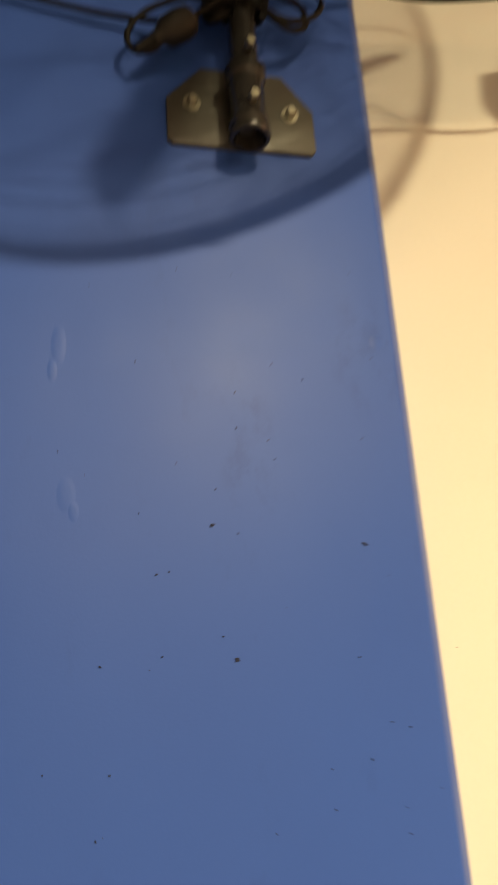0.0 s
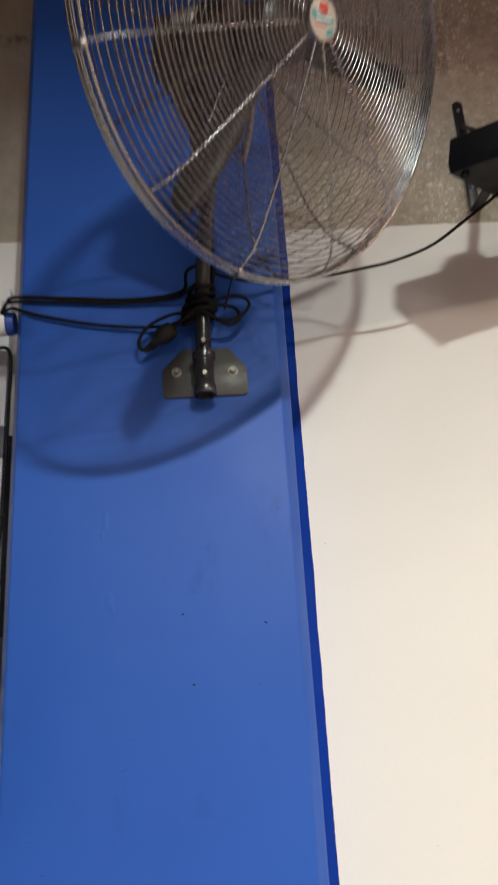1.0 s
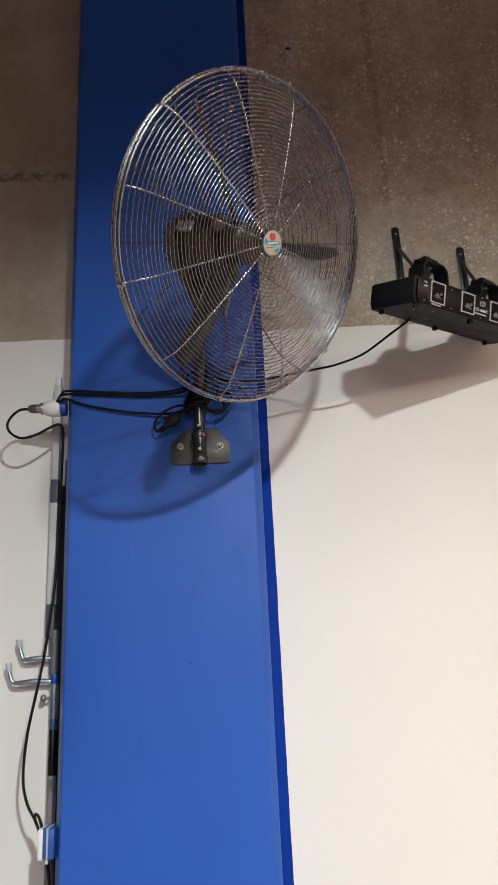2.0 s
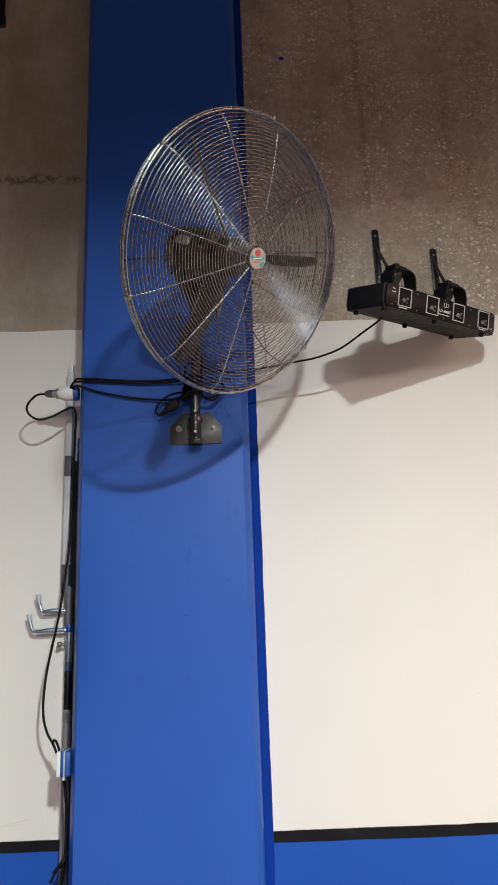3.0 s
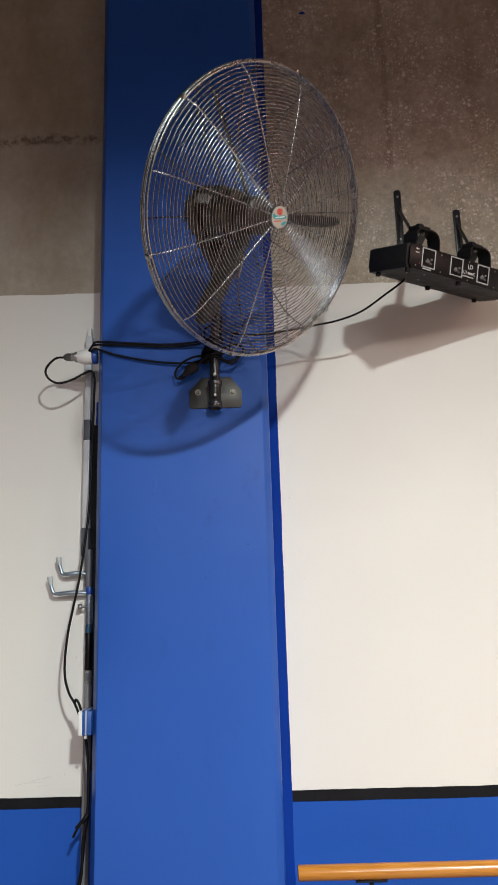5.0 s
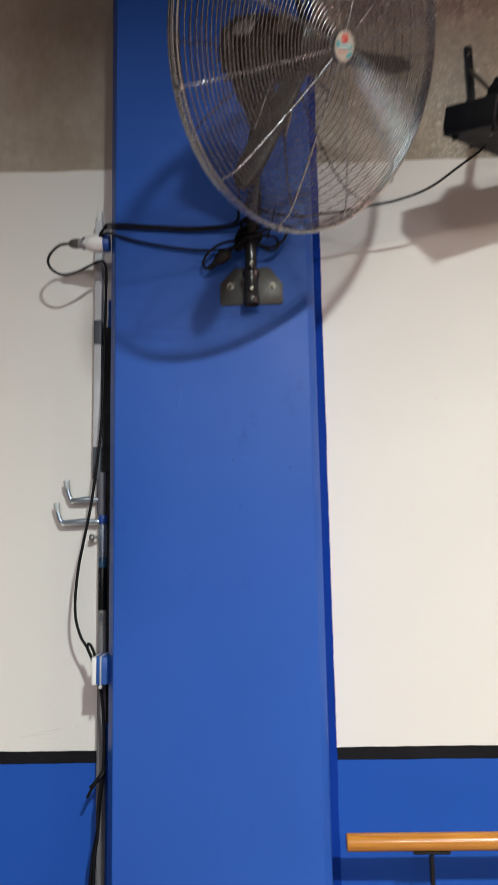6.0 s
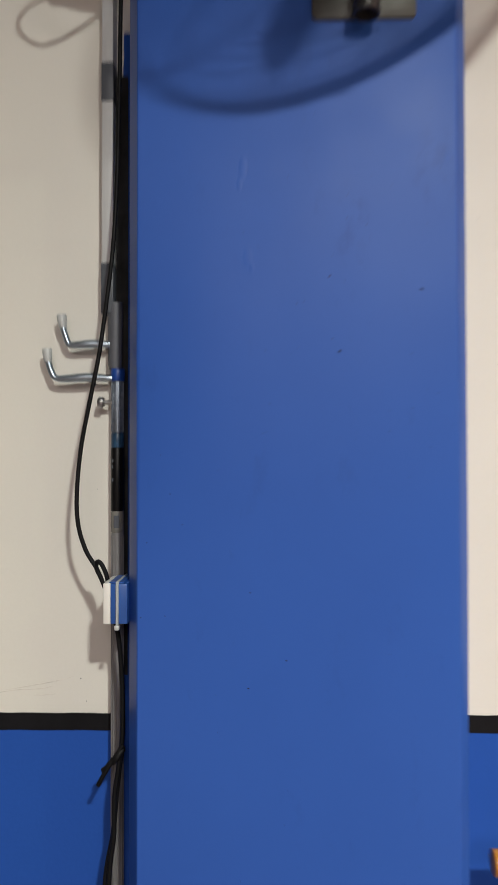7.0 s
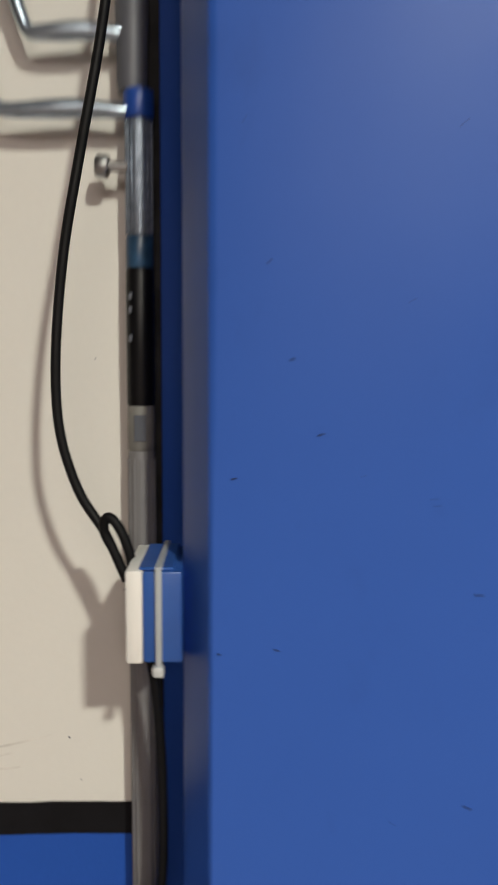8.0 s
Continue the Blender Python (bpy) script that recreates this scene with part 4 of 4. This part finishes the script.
connector()
cord("connector_cord", [
    ("cord", [(-0.326, 0.040, 2.543), (-0.352, 0.040, 2.540), (-0.378, 0.042, 2.518), (-0.388, 0.044, 2.492), (-0.374, 0.046, 2.466), (-0.342, 0.050, 2.452), (-0.300, 0.056, 2.464), (-0.262, 0.066, 2.488), (-0.236, 0.078, 2.502), (-0.226, 0.090, 2.480), (-0.2285, 0.100, 2.400), (-0.233, 0.112, 2.280), (-0.238, 0.118, 2.120), (-0.243, 0.108, 1.982), (-0.252, 0.092, 1.868), (-0.264, 0.083, 1.768), (-0.281, 0.080, 1.678), (-0.2955, 0.080, 1.600), (-0.303, 0.080, 1.521), (-0.301, 0.080, 1.462), (-0.287, 0.080, 1.414), (-0.2655, 0.076, 1.380), (-0.2485, 0.074, 1.342)]),
    ("loop", [(-0.2610, 0.0755, 1.370), (-0.2660, 0.0745, 1.3815), (-0.2650, 0.0715, 1.3915), (-0.2605, 0.0700, 1.3940), (-0.2530, 0.068, 1.386), (-0.2450, 0.067, 1.366), (-0.2435, 0.069, 1.344), (-0.2465, 0.072, 1.334)]),
], 0.0040, "black cord looping from the connector down to the small box")
cord("hanging_cables", [
    ("cord", [(-0.236, 0.078, 1.300), (-0.228, 0.088, 1.250), (-0.2235, 0.096, 1.170), (-0.2235, 0.100, 1.080), (-0.230, 0.100, 1.020), (-0.238, 0.100, 0.960), (-0.239, 0.100, 0.890), (-0.248, 0.102, 0.810), (-0.252, 0.104, 0.600), (-0.246, 0.104, 0.200), (-0.246, 0.104, 0.006)]),
    ("cord", [(-0.2235, 0.104, 1.050), (-0.2290, 0.107, 1.020), (-0.236, 0.109, 0.960), (-0.2425, 0.110, 0.890), (-0.2575, 0.112, 0.800), (-0.266, 0.112, 0.600), (-0.258, 0.112, 0.200), (-0.258, 0.112, 0.006)]),
    ("tie_knot", [(-0.2225, 0.098, 1.050), (-0.232, 0.090, 1.036), (-0.241, 0.096, 1.026)], 0.0062),
    ("tie_tail", [(-0.2215, 0.094, 1.058), (-0.240, 0.090, 1.030), (-0.254, 0.088, 1.008), (-0.266, 0.090, 0.986)], 0.0040),
    ("tie_tail", [(-0.238, 0.092, 1.034), (-0.249, 0.090, 1.020), (-0.258, 0.092, 1.012)], 0.0048),
], 0.0044, "black cords hanging down the corner with a knotted tie")


def junction_box():
    x0, x1, z0, z1 = -0.2435, -0.2012, 1.291, 1.363
    ob = thing("junction_box", Matrix.Translation((x0, 0.026, z0)), "small white junction box half painted blue, strapped to the column", "junction box")
    w, h, d = x1 - x0, z1 - z0, 0.084
    part("cover", box(bmesh.new(), (0, 0, 0), (0.013, d, h), 0.0025, 2), WHITE, ob, "white cover edge")
    part("body", box(bmesh.new(), (0.013, 0.0008, 0.001), (w, d, h - 0.001), 0.0018, 2), BOX_BLUE, ob, "blue painted body")
    part("rim", box(bmesh.new(), (0.010, 0.004, h - 0.0012), (w - 0.006, d - 0.004, h + 0.0016), 0.001, 1), BOX_BLUE, ob)
    part("strap", box(bmesh.new(), (0.0225, -0.0022, -0.002), (0.0275, d + 0.002, h + 0.003), 0.001, 1), STRAP, ob, "milky plastic strap")
    part("strap_head", box(bmesh.new(), (0.0200, -0.004, -0.0095), (0.0290, 0.006, -0.001), 0.0022, 2), CAP_CLEAR, ob)
    return ob


junction_box()


# ---- the barre ----
def barre():
    x0, x1, y, z, r = 0.425, 6.6, 0.030, 0.8875, 0.0224
    ob = thing("ballet_barre", Matrix.Translation((x0, y, z)), "varnished orange wooden barre along the blue wall", "handrail")
    part("rail", lathe(bmesh.new(), [(0, 0), (r - 0.004, 0), (r - 0.001, 0.0015), (r, 0.005), (r, x1 - x0 - 0.005), (r - 0.004, x1 - x0), (0, x1 - x0)], 36, axis_to((1, 0, 0))), OAK, ob, "varnished wooden rail")
    for k in range(5):
        bx = 0.643 + 1.25 * k - x0
        b = box(bmesh.new(), (bx - 0.047, -0.014, -r - 0.0045), (bx + 0.047, 0.014, -r + 0.0015), 0.0015, 1)
        saddle = part("saddle", b, BLACK, ob, "flat black steel saddle")
        rod = smooth_line([(bx, 0, -r - 0.003), (bx, 0.0, -r - 0.230), (bx, 0.012, -r - 0.265), (bx, 0.06, -r - 0.280), (bx, WALL_Y - y, -r - 0.280)], 6)
        part("rod", sweep(bmesh.new(), rod, 0.0065, 12), BLACK, saddle)
        part("flange", lathe(bmesh.new(), [(0, 0), (0.030, 0), (0.030, 0.004), (0.012, 0.006), (0, 0.006)], 24, Matrix.Translation((bx, WALL_Y - y, -r - 0.280)) @ axis_to((0, -1, 0))), BLACK, saddle)
    return ob


barre()


# ---- chips and marks on the column ----
def chip_mesh(seed):
    rnd = random.Random(seed)
    bm = bmesh.new()
    n = 8
    ring = [bm.verts.new((rnd.uniform(0.55, 1.15) * math.cos(2 * math.pi * k / n), 0, rnd.uniform(0.55, 1.15) * math.sin(2 * math.pi * k / n))) for k in range(n)]
    low = [bm.verts.new((v.co.x * 1.15, 1.0, v.co.z * 1.15)) for v in ring]
    bm.faces.new(ring)
    for k in range(n):
        bm.faces.new((ring[k], low[k], low[(k + 1) % n], ring[(k + 1) % n]))
    bmesh.ops.recalc_face_normals(bm, faces=bm.faces[:])
    return finish(bm, "paint_chip", CHIP, False)


CHIPS = [chip_mesh(s) for s in range(5)]
SPOTS = ((0.149, 1.889, 3.6, 2.2), (0.166, 1.761, 4.0, 3.2), (0.305, 1.866, 4.4, 2.0), (0.074, 1.238, 2.6, 1.6), (0.010, 1.191, 2.4, 1.6), (0.013, 1.352, 2.2, 1.4), (-0.102, 1.467, 2.6, 1.2),
         (-0.163, 1.436, 2.2, 1.1), (-0.123, 1.519, 2.4, 1.0), (-0.139, 1.585, 1.8, 1.1), (-0.132, 1.312, 1.8, 0.9), (-0.173, 1.309, 1.7, 1.0))
MARKS = ((0.179, 1.989), (0.116, 1.952), (0.078, 1.902), (0.093, 1.843), (0.105, 1.845), (0.174, 1.880), (0.154, 1.925), (0.218, 1.956), (0.222, 2.061), (0.180, 2.028), (0.255, 2.044), (0.212, 1.976), (0.337, 2.071), (0.078, 2.060), (0.002, 1.964), (0.315, 1.978),
         (0.154, 1.783), (0.084, 1.757), (0.040, 1.763), (0.096, 1.768), (0.287, 1.756), (0.313, 1.695), (0.331, 1.689), (0.289, 1.664), (0.249, 1.659), (0.047, 1.672), (0.249, 1.625), (0.318, 1.620), (0.319, 1.598), (0.192, 1.611), (0.035, 1.622))
rnd = random.Random(8)
spots = list(SPOTS) + [(x, z, rnd.uniform(0.9, 1.9), rnd.uniform(0.7, 1.5)) for x, z in MARKS]
spots += [(rnd.uniform(-0.16, 0.36), rnd.uniform(0.85, 2.2), rnd.uniform(0.5, 1.1), rnd.uniform(0.5, 1.0)) for _ in range(34)]
for k, (x, z, w, h) in enumerate(spots):
    ob = new("paint_chip", CHIPS[k % 5])
    ob.matrix_world = Matrix.Translation((x, -0.0012, z)) @ Matrix.Rotation(rnd.uniform(-0.7, 0.7), 4, "Y") @ Matrix.Diagonal((w / 1350, 0.0014, h / 1350, 1))
    ob.parent = col

# specks and a scuff on the white paint
for x, z, w, h, side in ((0.758, 2.083, 1.6, 1.6, "east"), (0.454, 2.044, 1.4, 1.2, "east"), (0.492, 1.761, 1.4, 1.4, "east"), (0.621, 1.438, 1.8, 1.6, "east"), (-0.292, 1.520, 1.4, 1.4, "west"), (-0.323, 1.149, 2.2, 2.0, "west"), (-0.312, 1.105, 1.4, 1.2, "west")):
    ob = new("paint_chip", CHIPS[int(z * 100) % 5])
    ob.matrix_world = Matrix.Translation((x, WALL_Y - 0.0004, z)) @ Matrix.Diagonal((w / 1800, 0.0006, h / 1800, 1))
    ob.parent = bpy.data.objects["wall_paint_" + side]

# thin scratches rubbed into the white paint above the stripe
SCRATCH = paint("rubbed_scratch", (0.68, 0.645, 0.59), 0.7, 0.2, 200, 0.1, 0.0003, 40)
for line in ([(-0.48, 1.124), (-0.43, 1.133), (-0.38, 1.142), (-0.332, 1.154)], [(-0.50, 1.118), (-0.45, 1.126), (-0.40, 1.129), (-0.375, 1.135)], [(-0.42, 1.116), (-0.39, 1.117), (-0.37, 1.119)]):
    b = bmesh.new()
    sweep(b, smooth_line([(x, WALL_Y + 0.0004, z) for x, z in line], 6), lambda t: 0.0003 + 0.0007 * math.sin(math.pi * t), 6)
    part("scratch", b, SCRATCH, bpy.data.objects["wall_paint_west"])
# a drip left in the paint beside the column
part("drip", lathe(bmesh.new(), [(0, 0.0014), (0.003, 0.001), (0.0055, 0), (0, 0)], 14, Matrix.Translation((1.130, WALL_Y, 1.482)) @ axis_to((0, -1, 0)) @ Matrix.Diagonal((1, 0.6, 1, 1))), WALL_WHITE, bpy.data.objects["wall_paint_east"])

# ---- high on the wall ----
b = bmesh.new()
lathe(b, [(0, 0.0012), (0.010, 0.001), (0.013, 0), (0, 0)], 18, Matrix.Translation((0.588, WALL_Y + 0.006, 4.081)) @ axis_to((0, -1, 0)) @ Matrix.Diagonal((1, 0.55, 1, 1)))
spot = part("paint_spot", b, NAVY, bpy.data.objects["wall_north_east"], "dried blue paint spot")
hung = thing("wall_fixture", Matrix.Translation((-0.675, WALL_Y + 0.006, 4.285)), "black box fixture mounted high on the concrete wall", "fixture")
part("housing", box(bmesh.new(), (-0.09, -0.05, 0.012), (0.072, -0.004, 0.30), 0.008, 2), BLACK, hung)
part("bracket", box(bmesh.new(), (-0.03, -0.012, 0.0), (0.076, 0.0, 0.06), 0.003, 1), BRACKET, hung)
